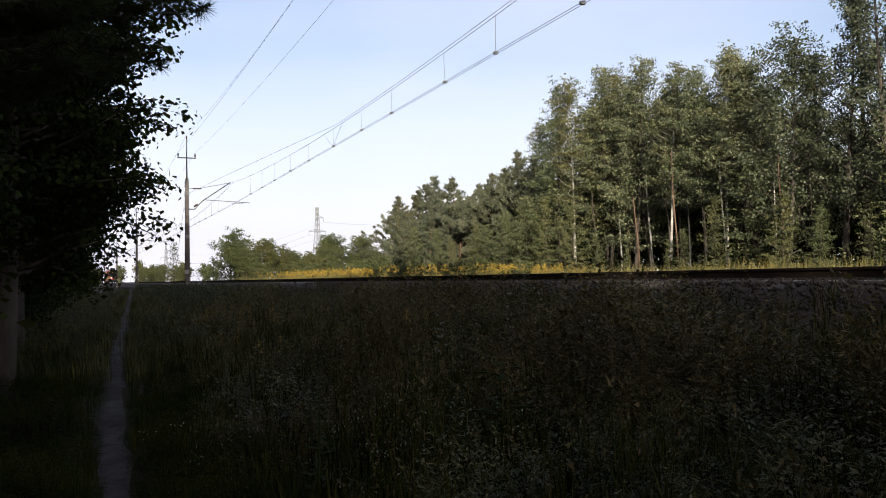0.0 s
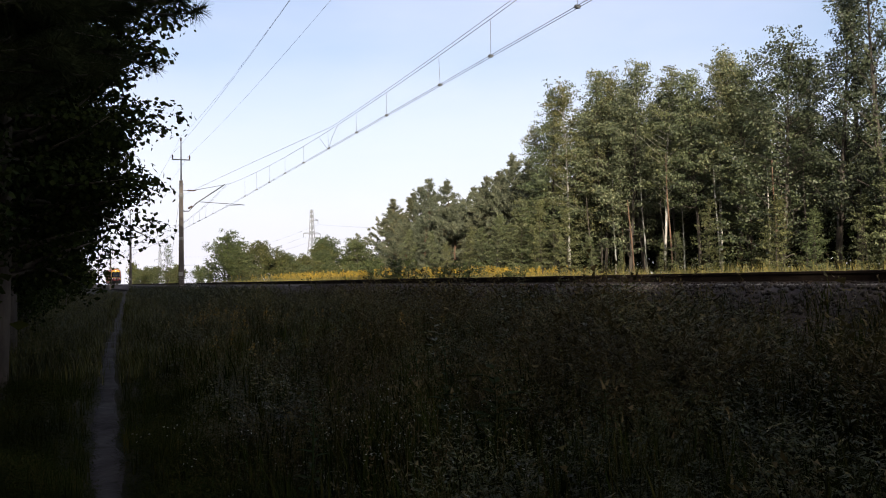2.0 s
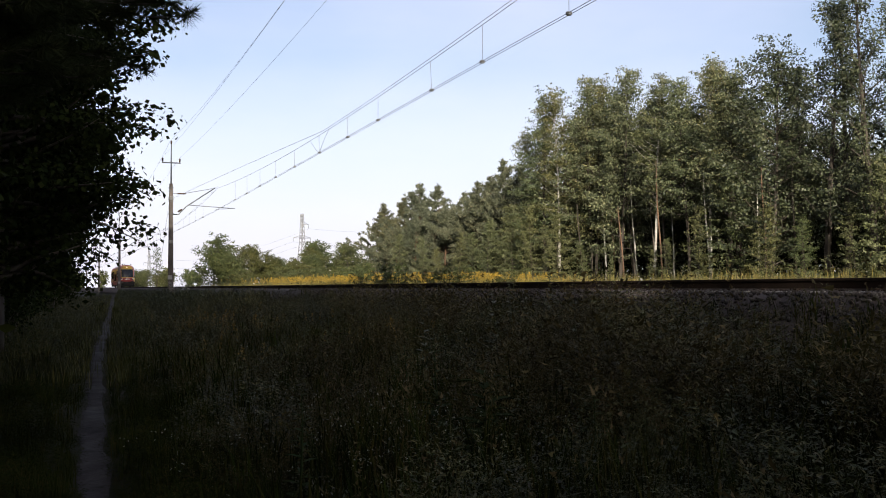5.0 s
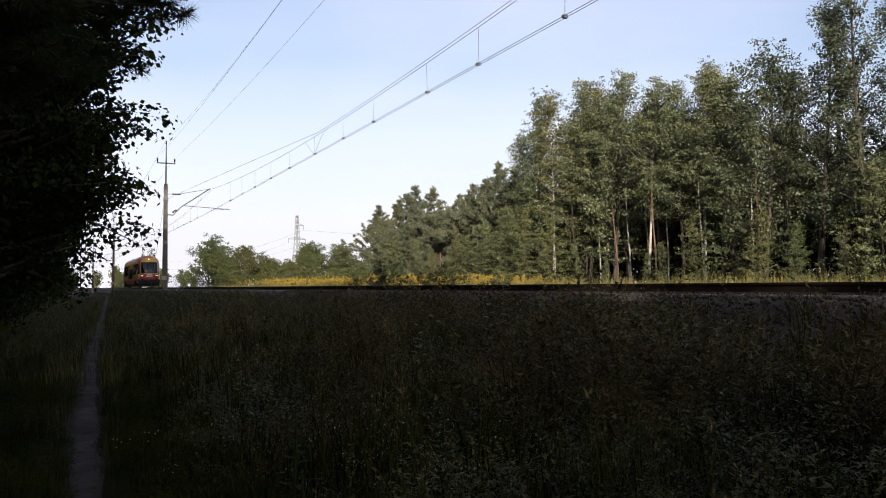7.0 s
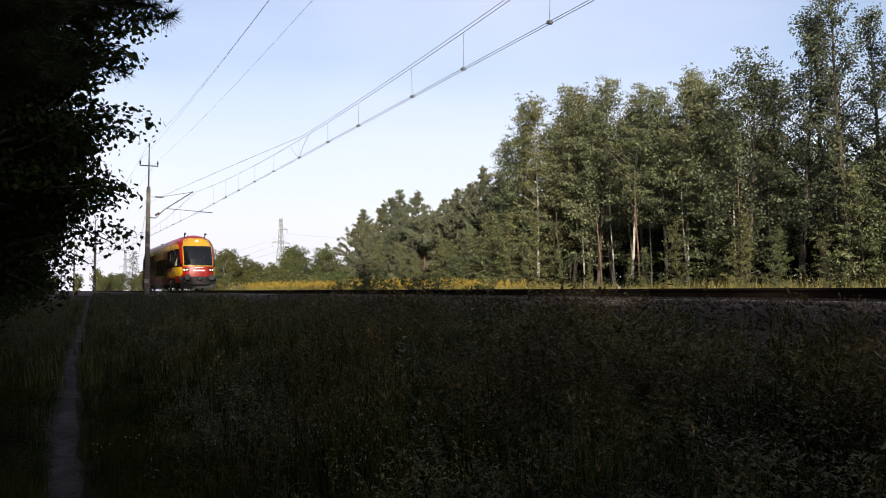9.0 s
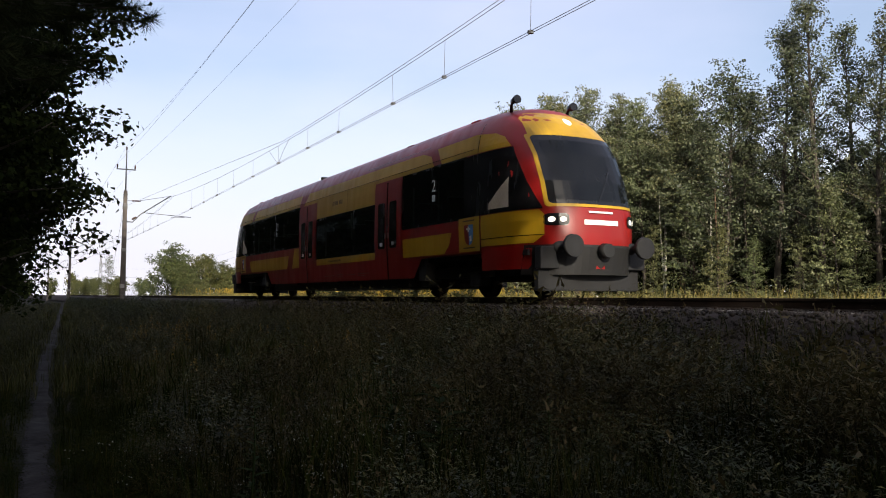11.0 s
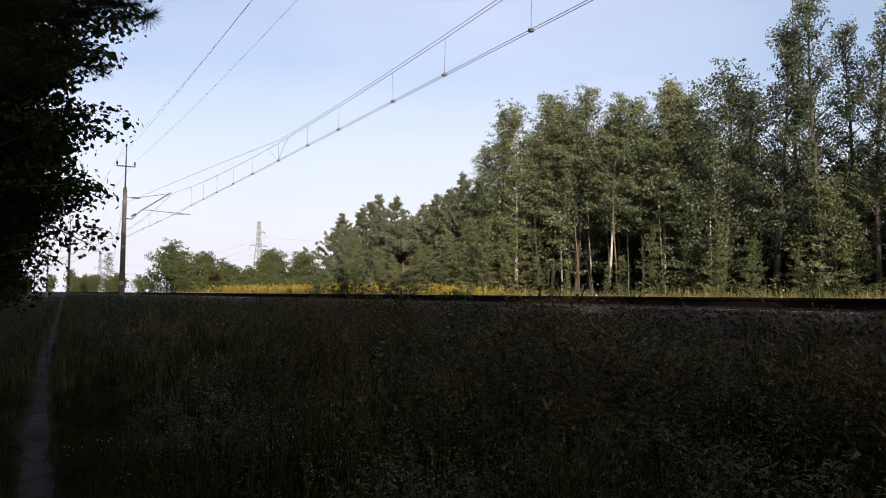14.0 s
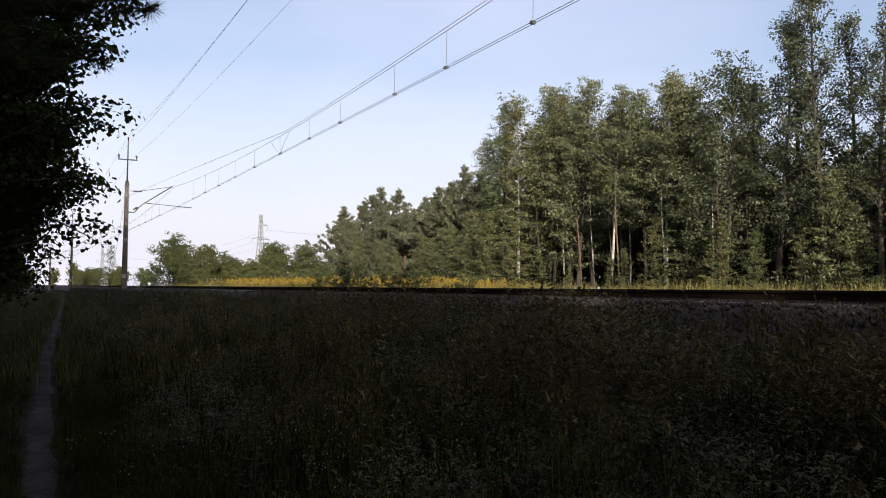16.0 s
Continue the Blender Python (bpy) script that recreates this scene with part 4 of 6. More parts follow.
# tall rows from y 29 on are unseen, added to shade and darken the railcar
for x, y, s in ((-5.6, -2.5, 1.08), (-5.2, -8, 1.05), (-5.8, -13, 1.1), (-5.4, -18, 1.06), (-5.6, -23, 1.0), (-6.0, -29, 0.78), (-5.8, -35, 0.8), (-6.4, 9, 1.02), (-8.4, 15, 0.95), (-8.6, 22, 0.85), (-8.0, 29, 1.25), (-7.6, 34, 1.25), (-7.0, 38, 1.25), (-7.2, 43, 1.25), (-7.0, 48, 1.25), (-7.2, 53, 1.25), (-7.0, 59, 1.25), (-7.2, 64, 1.25), (-7.4, 70, 1.25), (-7.2, 76, 1.25), (-7.4, 82, 1.25), (-8, 88, 1.25), (-8.6, 95, 1.25), (-9, 102, 1.25), (-9.6, 110, 1.25), (-10, 119, 1.2), (-10.4, 129, 1.25), (-10.8, 140, 1.2), (-11.4, 152, 1.25), (-12, 165, 1.2), (-12.6, 178, 1.25), (-13.2, 192, 1.2), (-14, 207, 1.25), (-15, 223, 1.2), (-16, 240, 1.25), (-17, 260, 1.2), (-18.5, 282, 1.25), (-20, 306, 1.2), (-22, 332, 1.25), (-24, 360, 1.2), (-30, 378, 1.3), (-24, 386, 1.3), (-18, 392, 1.35), (-12, 400, 1.35), (-8, 408, 1.3), (-15, 420, 1.4), (-22, 425, 1.4), (-10.5, 0, 1.1), (-10.2, -6, 1.05), (-10.4, -12, 1.1), (-10.8, -18, 1.05), (-11, 7, 1.05), (-12, 34, 0.95), (-13, 15, 1.0), (-3.8, -3, 0.72), (-4.6, 27, 0.8), (-4.6, 39, 0.72), (-5.4, 20, 0.85), (-4.6, 33, 0.8), (-4.4, 16, 0.8), (-4.4, 22, 0.8), (-4.6, 12.5, 0.8), (-4.6, 8.5, 0.78)):
    again(shade, x, y, gen.uniform(0, 360), s)


def overhanging_pine():
    """A pine beside the path; its low boughs hang into the way, with long needles in brushes."""
    g = np.random.default_rng(61)
    bx, by = -1.75, 4.3
    t = empty("pine_tree", stand(bx, by), "near pine with long needles hanging over the path in deep shade", "tree", WOOD)
    z0 = float(ground_z(bx, by))
    wood = bmesh.new()
    tube(wood, [(0.05 * sin(3 * k), 0.05 * cos(2 * k), 12.5 * k - 0.15) for k in np.linspace(0, 1, 9)], [0.17 * (1.15 - k) + 0.01 for k in np.linspace(0, 1, 9)], 9)
    tips = [(0.62, 4.26, 3.12), (0.6, 4.46, 3.02), (0.5, 4.4, 3.06), (0.44, 4.58, 3.02), (0.43, 4.9, 2.90), (0.32, 4.8, 2.82), (0.12, 4.6, 2.70), (0.0, 4.2, 2.72), (0.18, 4.0, 2.92), (0.39, 4.18, 3.16), (0.67, 4.35, 3.35), (0.3, 3.7, 3.3), (0.3, 5.3, 3.1), (-0.1, 5.2, 2.75), (0.1, 4.9, 3.2), (-0.1, 4.5, 2.95), (-0.15, 4.9, 2.6)]
    for k in range(46):
        a, z = k * 2.4, 3.3 + 0.19 * k
        reach = 2.5 * (1 - (k / 46) ** 1.7) + 0.3
        tips.append((bx + reach * cos(a), by + reach * sin(a), z + z0 + 0.15))
    spots_, ways = [], []
    for k, tip in enumerate(tips):
        tip = Vector(tip) - Vector((bx + (0.15 if k < 17 else 0), by, z0))
        root = Vector((0, 0, tip.z - (0.05 if k < 17 else -0.1) + 0.25 * hypot(tip.x, tip.y) * g.uniform(0.1, 0.5)))
        way = tip - root
        pts = [root + way * q + Vector((0, 0, -0.10 * sin(pi * q))) for q in np.linspace(0, 1, 6)]
        tube(wood, pts, [0.016, 0.014, 0.012, 0.009, 0.006, 0.003], 5)
        az = atan2(way.y, way.x)
        spots_.append(along_points(pts, g.uniform(0.72, 1.0, 26))), ways.append(np.tile(np.array(way.normalized()), (26, 1)))
        for j in range(17 if k < 17 else 9):
            q = g.uniform(0.3, 0.98)
            p = Vector(along_points(pts, np.array([q]))[0])
            side = limb(wood, g, p, az + g.choice((-1, 1)) * g.uniform(0.4, 0.95), g.uniform(0.2, 0.5) * (1.25 - 0.6 * q), g.uniform(-0.2, 0.4), 0.007, 0.25, 3)
            d = side[-1] - side[0]
            spots_.append(along_points(side, g.uniform(0.3, 1.0, 18))), ways.append(np.tile(np.array(d.normalized()), (18, 1)))
    part("trunk", wood, DARK_BARK, t)
    v, f = needle_pieces(np.concatenate(spots_), np.concatenate(ways), 0.09, g, 15, 0.022)
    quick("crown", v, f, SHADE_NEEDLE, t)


overhanging_pine()
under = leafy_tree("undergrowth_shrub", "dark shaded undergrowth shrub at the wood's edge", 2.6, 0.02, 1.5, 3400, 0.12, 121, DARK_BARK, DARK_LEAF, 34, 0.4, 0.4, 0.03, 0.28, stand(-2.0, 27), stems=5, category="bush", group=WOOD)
for x, y, s in ((-2.9, 22, 0.9), (-3.3, 17, 1.0), (-3.0, 12, 0.9), (-2.9, 8.5, 0.9), (-2.7, 5.6, 0.85), (-2.2, 33, 0.9), (-2.8, 39, 0.8), (-2.7, 30, 1.3), (-2.6, 45, 0.9), (-2.4, 47, 1.2), (-2.4, 54, 1.25), (-2.2, 62, 1.3), (-2.0, 70, 1.4), (-1.8, 80, 1.5), (-1.6, 92, 1.6), (-1.4, 105, 1.6), (-1.2, 120, 1.7), (-8, 128, 2.3), (-4, 135, 2.4), (-2.5, 142, 2.2), (-2.6, 37, 1.4), (-3.7, 25, 1.4), (-2.4, 57, 1.0)):
    again(under, x, y, gen.uniform(0, 360), s)
# near-black shrubs added as the shaded depth between the trunks
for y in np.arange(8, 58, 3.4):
    again(under, 34.6 + gen.uniform(-1.2, 1.2), y, gen.uniform(0, 360), gen.uniform(1.2, 1.9), "near-black shrub added to darken the gaps inside the wood")
    again(under, 39.5 + gen.uniform(-1.2, 1.2), y + 1.6, gen.uniform(0, 360), gen.uniform(1.6, 2.3), "near-black shrub added to darken the gaps inside the wood")

# a deeper row of them closes bright gaps near the ground
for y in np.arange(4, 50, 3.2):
    again(under, 45.5 + gen.uniform(-1.2, 1.2), y, gen.uniform(0, 360), gen.uniform(2.0, 2.6), "near-black shrub added to darken the gaps inside the wood")

# ---- weeds and grass ----
def herb(gen, h, leaves, length, slim, bushy=0.5, plume=0):
    """One weed: a stem with leaves all along, and a plume of small pieces at the top. Verts, triangles, plume share."""
    v, f = [], []
    lean = gen.normal(size=2) * 0.12 * h

    def at(k):
        return np.array([lean[0] * k * k, lean[1] * k * k, h * k])
    for k in range(3):
        p, q = at(k / 3), at((k + 1) / 3)
        w = 0.0028 * h + 0.001
        i = len(v)
        v += [p + (w, 0, 0), p - (w, 0, 0), q, p + (0, w, 0), p - (0, w, 0)]
        f += [(i, i + 1, i + 2), (i + 3, i + 4, i + 2)]
    for j in range(leaves):
        k = gen.uniform(0.12, 1.0)
        a = gen.uniform(0, 2 * pi)
        out = np.array([cos(a), sin(a), gen.uniform(-0.3, 0.75)])
        p = at(k) + out * gen.uniform(0, bushy) * h * 0.28 * (1.1 - k)
        L = length * gen.uniform(0.6, 1.3) * (1.15 - 0.5 * k)
        w = np.array([-sin(a), cos(a), gen.uniform(-0.4, 0.4)]) * L * slim
        dip = np.array([0, 0, -0.18 * L])
        i = len(v)
        v += [p, p + out * L * 0.45 + w, p + out * L + dip, p + out * L * 0.45 - w]
        f += [(i, i + 1, i + 2), (i, i + 2, i + 3)]
    for j in range(plume):
        k = gen.uniform(0.72, 1.08)
        a = gen.uniform(0, 2 * pi)
        s = h * 0.022
        p = at(k) + np.array([cos(a), sin(a), 0]) * gen.uniform(0, 0.13) * h * (1.15 - k) * 2.2
        i = len(v)
        v += [p, p + gen.normal(size=3) * s, p + gen.normal(size=3) * s + (0, 0, s)]
        f += [(i, i + 1, i + 2)]
    return np.array(v), np.array(f)


def scatter(name, label, protos, x, y, size, mat, gen, parent=None, lift=0.0, category="weeds"):
    """Many plants as one piece of stuff."""
    turn, pick = gen.uniform(0, 2 * pi, len(x)), gen.integers(0, len(protos), len(x))
    z = ground_z(x, y)
    vs, fs, n = [], [], 0
    for k, (v, f) in enumerate(protos):
        m = pick == k
        c, s = np.cos(turn[m])[:, None], np.sin(turn[m])[:, None]
        q = np.stack([v[:, 0] * c - v[:, 1] * s, v[:, 0] * s + v[:, 1] * c, np.broadcast_to(v[:, 2], (m.sum(), len(v)))], -1) * size[m][:, None, None]
        q += np.stack([x[m], y[m], z[m] + lift], -1)[:, None]
        vs.append(q.reshape(-1, 3))
        fs.append((f[None] + n + len(v) * np.arange(m.sum())[:, None, None]).reshape(-1, 3))
        n += m.sum() * len(v)
    return tagged(quick(name, np.concatenate(vs), np.concatenate(fs), mat, parent), label, category, kind="stuff")


def blade(gen, h):
    a, b = gen.normal(size=2) * 0.22 * h
    w = 0.011 * h + 0.0016
    d = np.array([-b, a, 0]) / (hypot(a, b) + 1e-6) * w
    m, t = np.array([a * 0.3, b * 0.3, h * 0.55]), np.array([a, b, h * gen.uniform(0.8, 1.0)])
    z = np.zeros(3)
    return np.array([z - d, z + d, m + d * 0.8, m - d * 0.8, t]), np.array([(0, 1, 2), (0, 2, 3), (3, 2, 4)])


def tussock(gen, n, h, wide=0.10):
    v, f, k = [], [], 0
    for j in range(n):
        a, b = blade(gen, h * gen.uniform(0.5, 1.1))
        v.append(a + (*gen.normal(size=2) * wide, 0))
        f.append(b + k)
        k += 5
    return np.concatenate(v), np.concatenate(f)


gen = np.random.default_rng(21)


def patch(x, y, s, o):
    return 0.5 + 0.5 * np.sin(x * s + 1.3 * np.sin(y * s * 0.7 + o)) * np.sin(y * s * 0.9 + o * 2 + 0.8 * np.sin(x * s))


def spots(n, x0, x1, r0, r1):
    """Places seen from the path, thinned out with distance."""
    r = r0 * (r1 / r0) ** gen.uniform(0, 1, n)
    a = gen.uniform(radians(-9), radians(66), n)
    x, y = r * np.sin(a), r * np.cos(a)
    m = (x > x0) & (x < x1)
    return x[m], y[m]


def off_path(x, y, room):
    return (np.abs(x - path_x(y)) > room) & ((np.abs(x - path_x(y) + 1.55) > room) | (y > 15))


def bank_limit(x, y):
    """How tall weeds stand: rank in the ditch, lower on the stony shoulder."""
    return (0.42 + 0.34 * smooth_step(0.5, 2.2, x) + 0.28 * smooth_step(3.5, 5.8, x) + 0.12 * patch(x, y, 0.55, 2.0)) * (1 - 0.42 * smooth_step(5.2, 7.0, x) * (1 - smooth_step(7, 11, y))) * (0.55 + 0.45 * smooth_step(-0.6, 1.4, x))


def weed_clump(gen, stems, leaves, length, slim, bushy, plume, splay=0.3):
    """Several stems from one root, leaning apart."""
    vs, fs, n = [], [], 0
    for j in range(stems):
        v, f = herb(gen, gen.uniform(0.65, 1.0), leaves, length, slim, bushy, plume)
        out = gen.normal(size=2) * splay
        v = v + np.c_[v[:, 2:3] * out * (0.3 + 0.7 * v[:, 2:3]) + gen.normal(size=2) * 0.07, np.zeros(len(v))]
        vs.append(v), fs.append(f + n)
        n += len(v)
    return np.concatenate(vs), np.concatenate(fs)


weed = [weed_clump(gen, 6, 42, 0.075, 0.17, 1.1, 0, 0.42) for k in range(6)]
fine = [weed_clump(gen, 7, 34, 0.055, 0.15, 1.1, 14, 0.42) for k in range(6)]
thin_weed = [herb(gen, 1.0, 24, 0.13, 0.2, 0.8) for k in range(6)]
broad = [weed_clump(gen, 5, 32, 0.08, 0.26, 1.1, 0, 0.4) for k in range(5)]
x, y = spots(5600, -5.5, 7.6, 3.4, 70)
m = (x > path_x(y) + 0.5) & (gen.uniform(size=len(x)) < 0.2 + 0.8 * patch(x, y, 1.1, 0.0))
x, y = x[m], y[m]
s = bank_limit(x, y) * gen.uniform(0.65, 1.15, len(x)) * (0.55 + 0.65 * patch(x, y, 1.5, 5.0)) * np.interp(x - path_x(y), (0.5, 1.6), (0.45, 1.0))
third = np.floor(3 * (0.75 * patch(x, y, 0.7, 4.0) + 0.25 * gen.uniform(size=len(x)))).clip(0, 2)
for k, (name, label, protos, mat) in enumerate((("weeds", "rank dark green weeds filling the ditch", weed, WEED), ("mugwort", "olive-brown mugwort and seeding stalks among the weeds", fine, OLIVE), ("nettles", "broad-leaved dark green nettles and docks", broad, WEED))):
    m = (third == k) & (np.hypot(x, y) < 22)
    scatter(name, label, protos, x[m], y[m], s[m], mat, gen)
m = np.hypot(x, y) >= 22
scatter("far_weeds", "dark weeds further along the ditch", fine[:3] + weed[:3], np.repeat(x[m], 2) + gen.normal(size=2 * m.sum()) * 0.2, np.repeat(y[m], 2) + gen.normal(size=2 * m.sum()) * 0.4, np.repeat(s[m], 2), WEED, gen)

x, y = spots(13000, -6, 8.2, 1.8, 75)
m = off_path(x, y, 0.2) & ((x < 1.0) | (gen.uniform(size=len(x)) < 0.5))
x, y = x[m], y[m]
s = (0.27 + 0.48 * smooth_step(0.6, 1.8, x) * (0.4 + 0.6 * patch(x, y, 0.9, 1.0))) * gen.uniform(0.6, 1.2, len(x))
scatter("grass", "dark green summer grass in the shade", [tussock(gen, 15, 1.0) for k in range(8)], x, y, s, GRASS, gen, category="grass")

# pale seeding stalks that catch the light
def seeding(gen):
    v, f = [], []
    for j in range(22):
        k = gen.uniform(0.7, 1.0)
        p = np.array([*gen.normal(size=2) * 0.035 * (1.2 - k), k])
        i = len(v)
        v += [p, p + gen.normal(size=3) * 0.013 + (0, 0, 0.02), p + gen.normal(size=3) * 0.010]
        f += [(i, i + 1, i + 2)]
    i = len(v)
    v += [np.array((-0.004, 0, 0)), np.array((0.004, 0, 0)), np.array((0, 0, 0.8))]
    f += [(i, i + 1, i + 2)]
    return np.array(v), np.array(f)


x, y = spots(800, 0.6, 7.0, 2.4, 26)
m = patch(x, y, 0.75, 1.7) > 0.5
x, y = x[m], y[m]
scatter("seed_stalks", "pale brown seeding grass stalks among the weeds", [seeding(gen) for k in range(6)], x, y, bank_limit(x, y) * gen.uniform(0.9, 1.3, len(x)), FADED_STALK, gen, category="grass")

# low cover beside the path and under the weeds
n = 8000
r = 1.7 * (24 / 1.7) ** gen.uniform(0, 1, n)
a = gen.uniform(radians(-12), radians(60), n)
x, y = r * np.sin(a), r * np.cos(a)
m = (x < 5.5) & (x > path_x(y) + 0.9)
x, y = x[m], y[m]
scatter("ground_cover", "low dark clover and plantain covering the ground", [herb(gen, 0.8, 22, 0.2, 0.3, 2.2) for k in range(6)], x, y, gen.uniform(0.14, 0.3, len(x)) * np.interp(np.hypot(x, y), (2, 20), (0.8, 1.5)), WEED, gen)

n = 9000
r = 5.2 * (30 / 5.2) ** gen.uniform(0, 1, n)
a = gen.uniform(radians(-9), radians(14), n)
x, y = r * np.sin(a), r * np.cos(a)
m = off_path(x, y, 0.12) & (x < path_x(y) + 1.3)
x, y = x[m], y[m]
scatter("turf", "dense short dark turf beside the path", [weed_clump(gen, 4, 12, 0.2, 0.1, 1.6, 0, 0.5) for k in range(5)], x, y, gen.uniform(0.10, 0.26, len(x)) * np.interp(np.abs(x - path_x(y)), (0.17, 0.6), (0.6, 1.15)), GRASS, gen, category="grass")

# small white and yellow flower heads standing above the weeds
def flower(gen, h):
    v, f = [], []
    for j in range(5):
        c = np.array([*gen.normal(size=2) * 0.05, h * gen.uniform(0.93, 1.05)])
        for k in range(3):
            i = len(v)
            v += [c, c + gen.normal(size=3) * 0.006, c + gen.normal(size=3) * 0.006]
            f += [(i, i + 1, i + 2)]
    return np.array(v), np.array(f)


x, y = gen.normal(1.9, 0.7, 110), gen.normal(5.6, 1.1, 110)
scatter("fleabane", "tiny white flower heads among the weeds", [flower(gen, 0.8) for k in range(4)], x, y, gen.uniform(0.55, 0.85, 110), PETAL, gen, category="flowers")
x, y = gen.uniform(0.8, 6.5, 120), gen.uniform(4.5, 16, 120)
scatter("wild_flowers", "scattered pale flower heads in the weeds", [flower(gen, 0.8) for k in range(4)], x, y, gen.uniform(0.6, 1.0, 120), PETAL, gen, category="flowers")

# goldenrod in the near weeds and the wide flowering field beyond the rails
def goldenrod(gen):
    v, f = [], []
    for j in range(46):
        k = gen.uniform(0.62, 1.0)
        a = gen.uniform(0, 2 * pi)
        p = np.array([cos(a), sin(a), 0]) * gen.uniform(0, 0.16) * (1.05 - k) * 2.4 + (0, 0, k)
        i = len(v)
        v += [p + gen.normal(size=3) * 0.024, p + gen.normal(size=3) * 0.024, p + gen.normal(size=3) * 0.024]
        f += [(i, i + 1, i + 2)]
    return np.array(v), np.array(f)


rods = [goldenrod(gen) for k in range(5)]
stalks = [herb(gen, 0.8, 22, 0.10, 0.17, 0.5) for k in range(5)]
n = 5400
y = gen.uniform(26, 96, n)
x = 14.6 + gen.uniform(0, 1, n) ** 0.8 * (np.interp(y, (26, 50, 96), (3, 14, 15)))
m = (gen.uniform(size=n) < (0.08 + 0.92 * patch(x, y, 0.3, 3.0) ** 1.5) * np.interp(x / y, (0.20, 0.26, 0.52, 0.6), (0.1, 1.0, 1.0, 0.3)))
x, y = x[m], y[m]
s = gen.uniform(0.75, 1.15, len(x)) * np.interp(y, (26, 45, 96), (0.75, 1.0, 1.15))
scatter("goldenrod_stalks", "green stalks of the flowering goldenrod", stalks, x, y, s, WILLOW_LEAF, gen, category="flowers")
scatter("goldenrod", "wide field of yellow flowering goldenrod in the sun", rods, x, y, s, GOLD, gen, category="flowers")
x, y = gen.uniform(2.2, 5.8, 170), gen.uniform(12, 30, 170)
m = patch(x, y, 0.62, 4.0) > 0.35
# these flowers take the dimmed copy of the goldenrod colour
scatter("ditch_goldenrod", "yellow goldenrod in the shaded weeds", rods, x[m], y[m], gen.uniform(0.48, 0.66, m.sum()), SHADE_GOLD, gen, category="flowers")

# dry grass strip at the wood's edge and along the far shoulder
n = 5200
y = gen.uniform(4, 100, n)
x = np.where(gen.uniform(size=n) < 0.55, gen.uniform(13.6, 17.0, n), gen.uniform(17, 30.5, n))
scatter("dry_grass", "sunlit dry yellow grass before the wood", [tussock(gen, 9, 0.9, 0.16) for k in range(6)], x, y, gen.uniform(0.45, 0.95, n), HAY, gen, category="grass")
n = 2600
y = gen.uniform(4, 100, n)
x = np.where(gen.uniform(size=n) < 0.3, gen.uniform(13.4, 16.0, n), gen.uniform(24, 32, n))
scatter("field_weeds", "sunlit green weeds along the far side of the rails", thin_weed, x, y, gen.uniform(0.4, 1.05, n), WILLOW_LEAF, gen)
# weeds on the near shoulder that stand up against the sunlit field
n = 2600
y = 7 * (64 / 7) ** gen.uniform(0, 1, n)
x = gen.uniform(6.0, 8.3, n)
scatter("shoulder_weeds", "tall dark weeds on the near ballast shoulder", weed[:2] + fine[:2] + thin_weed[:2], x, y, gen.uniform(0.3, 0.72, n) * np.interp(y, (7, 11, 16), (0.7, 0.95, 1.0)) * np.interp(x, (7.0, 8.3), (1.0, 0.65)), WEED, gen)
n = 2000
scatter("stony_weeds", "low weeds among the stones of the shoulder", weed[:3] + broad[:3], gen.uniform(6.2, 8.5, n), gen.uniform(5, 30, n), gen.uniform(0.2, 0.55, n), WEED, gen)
n = 220
scatter("rail_weeds", "low weeds growing along the track", thin_weed, gen.uniform(7.7, 9.0, n), gen.uniform(8, 60, n), gen.uniform(0.16, 0.42, n), WEED, gen)


# tall weeds along the foot of the bank further on
n = 3400
y = 34 * (150 / 34) ** gen.uniform(0, 1, n)
x = gen.uniform(4.2, 8.2, n) + bend(y)
m = x > path_x(y) + 0.5
scatter("bank_weeds", "tall dark weeds along the foot of the bank", thin_weed, x[m], y[m], gen.uniform(0.6, 1.05, m.sum()) * np.interp(x[m] - bend(y[m]), (6.5, 8.2), (1.0, 0.62)), WEED, gen)

# rank cover on both sides of the far path, up to the foot of the bank
n = 7000
y = 18 * (132 / 18) ** gen.uniform(0, 1, n)
x = gen.uniform(-2.5, 1, n) + gen.uniform(0, 1, n) * np.interp(y, (18, 130), (7.2, 7.0))
m = off_path(x, y, 0.25) & (x < 7.4 + bend(y)) & (x > -2.6)
x, y = x[m], y[m]
scatter("path_side_weeds", "rank dark green weeds along the far path", thin_weed, x, y, gen.uniform(0.3, 0.7, len(x)) * np.interp(np.abs(x - path_x(y)), (0.2, 1.2), (0.4, 1.0)), WEED, gen)
n = 6000
y = 14 * (120 / 14) ** gen.uniform(0, 1, n)
x = gen.uniform(-3, 7, n)
m = off_path(x, y, 0.18)
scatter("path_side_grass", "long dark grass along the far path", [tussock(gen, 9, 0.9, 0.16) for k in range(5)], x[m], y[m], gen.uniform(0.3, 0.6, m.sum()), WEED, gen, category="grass")


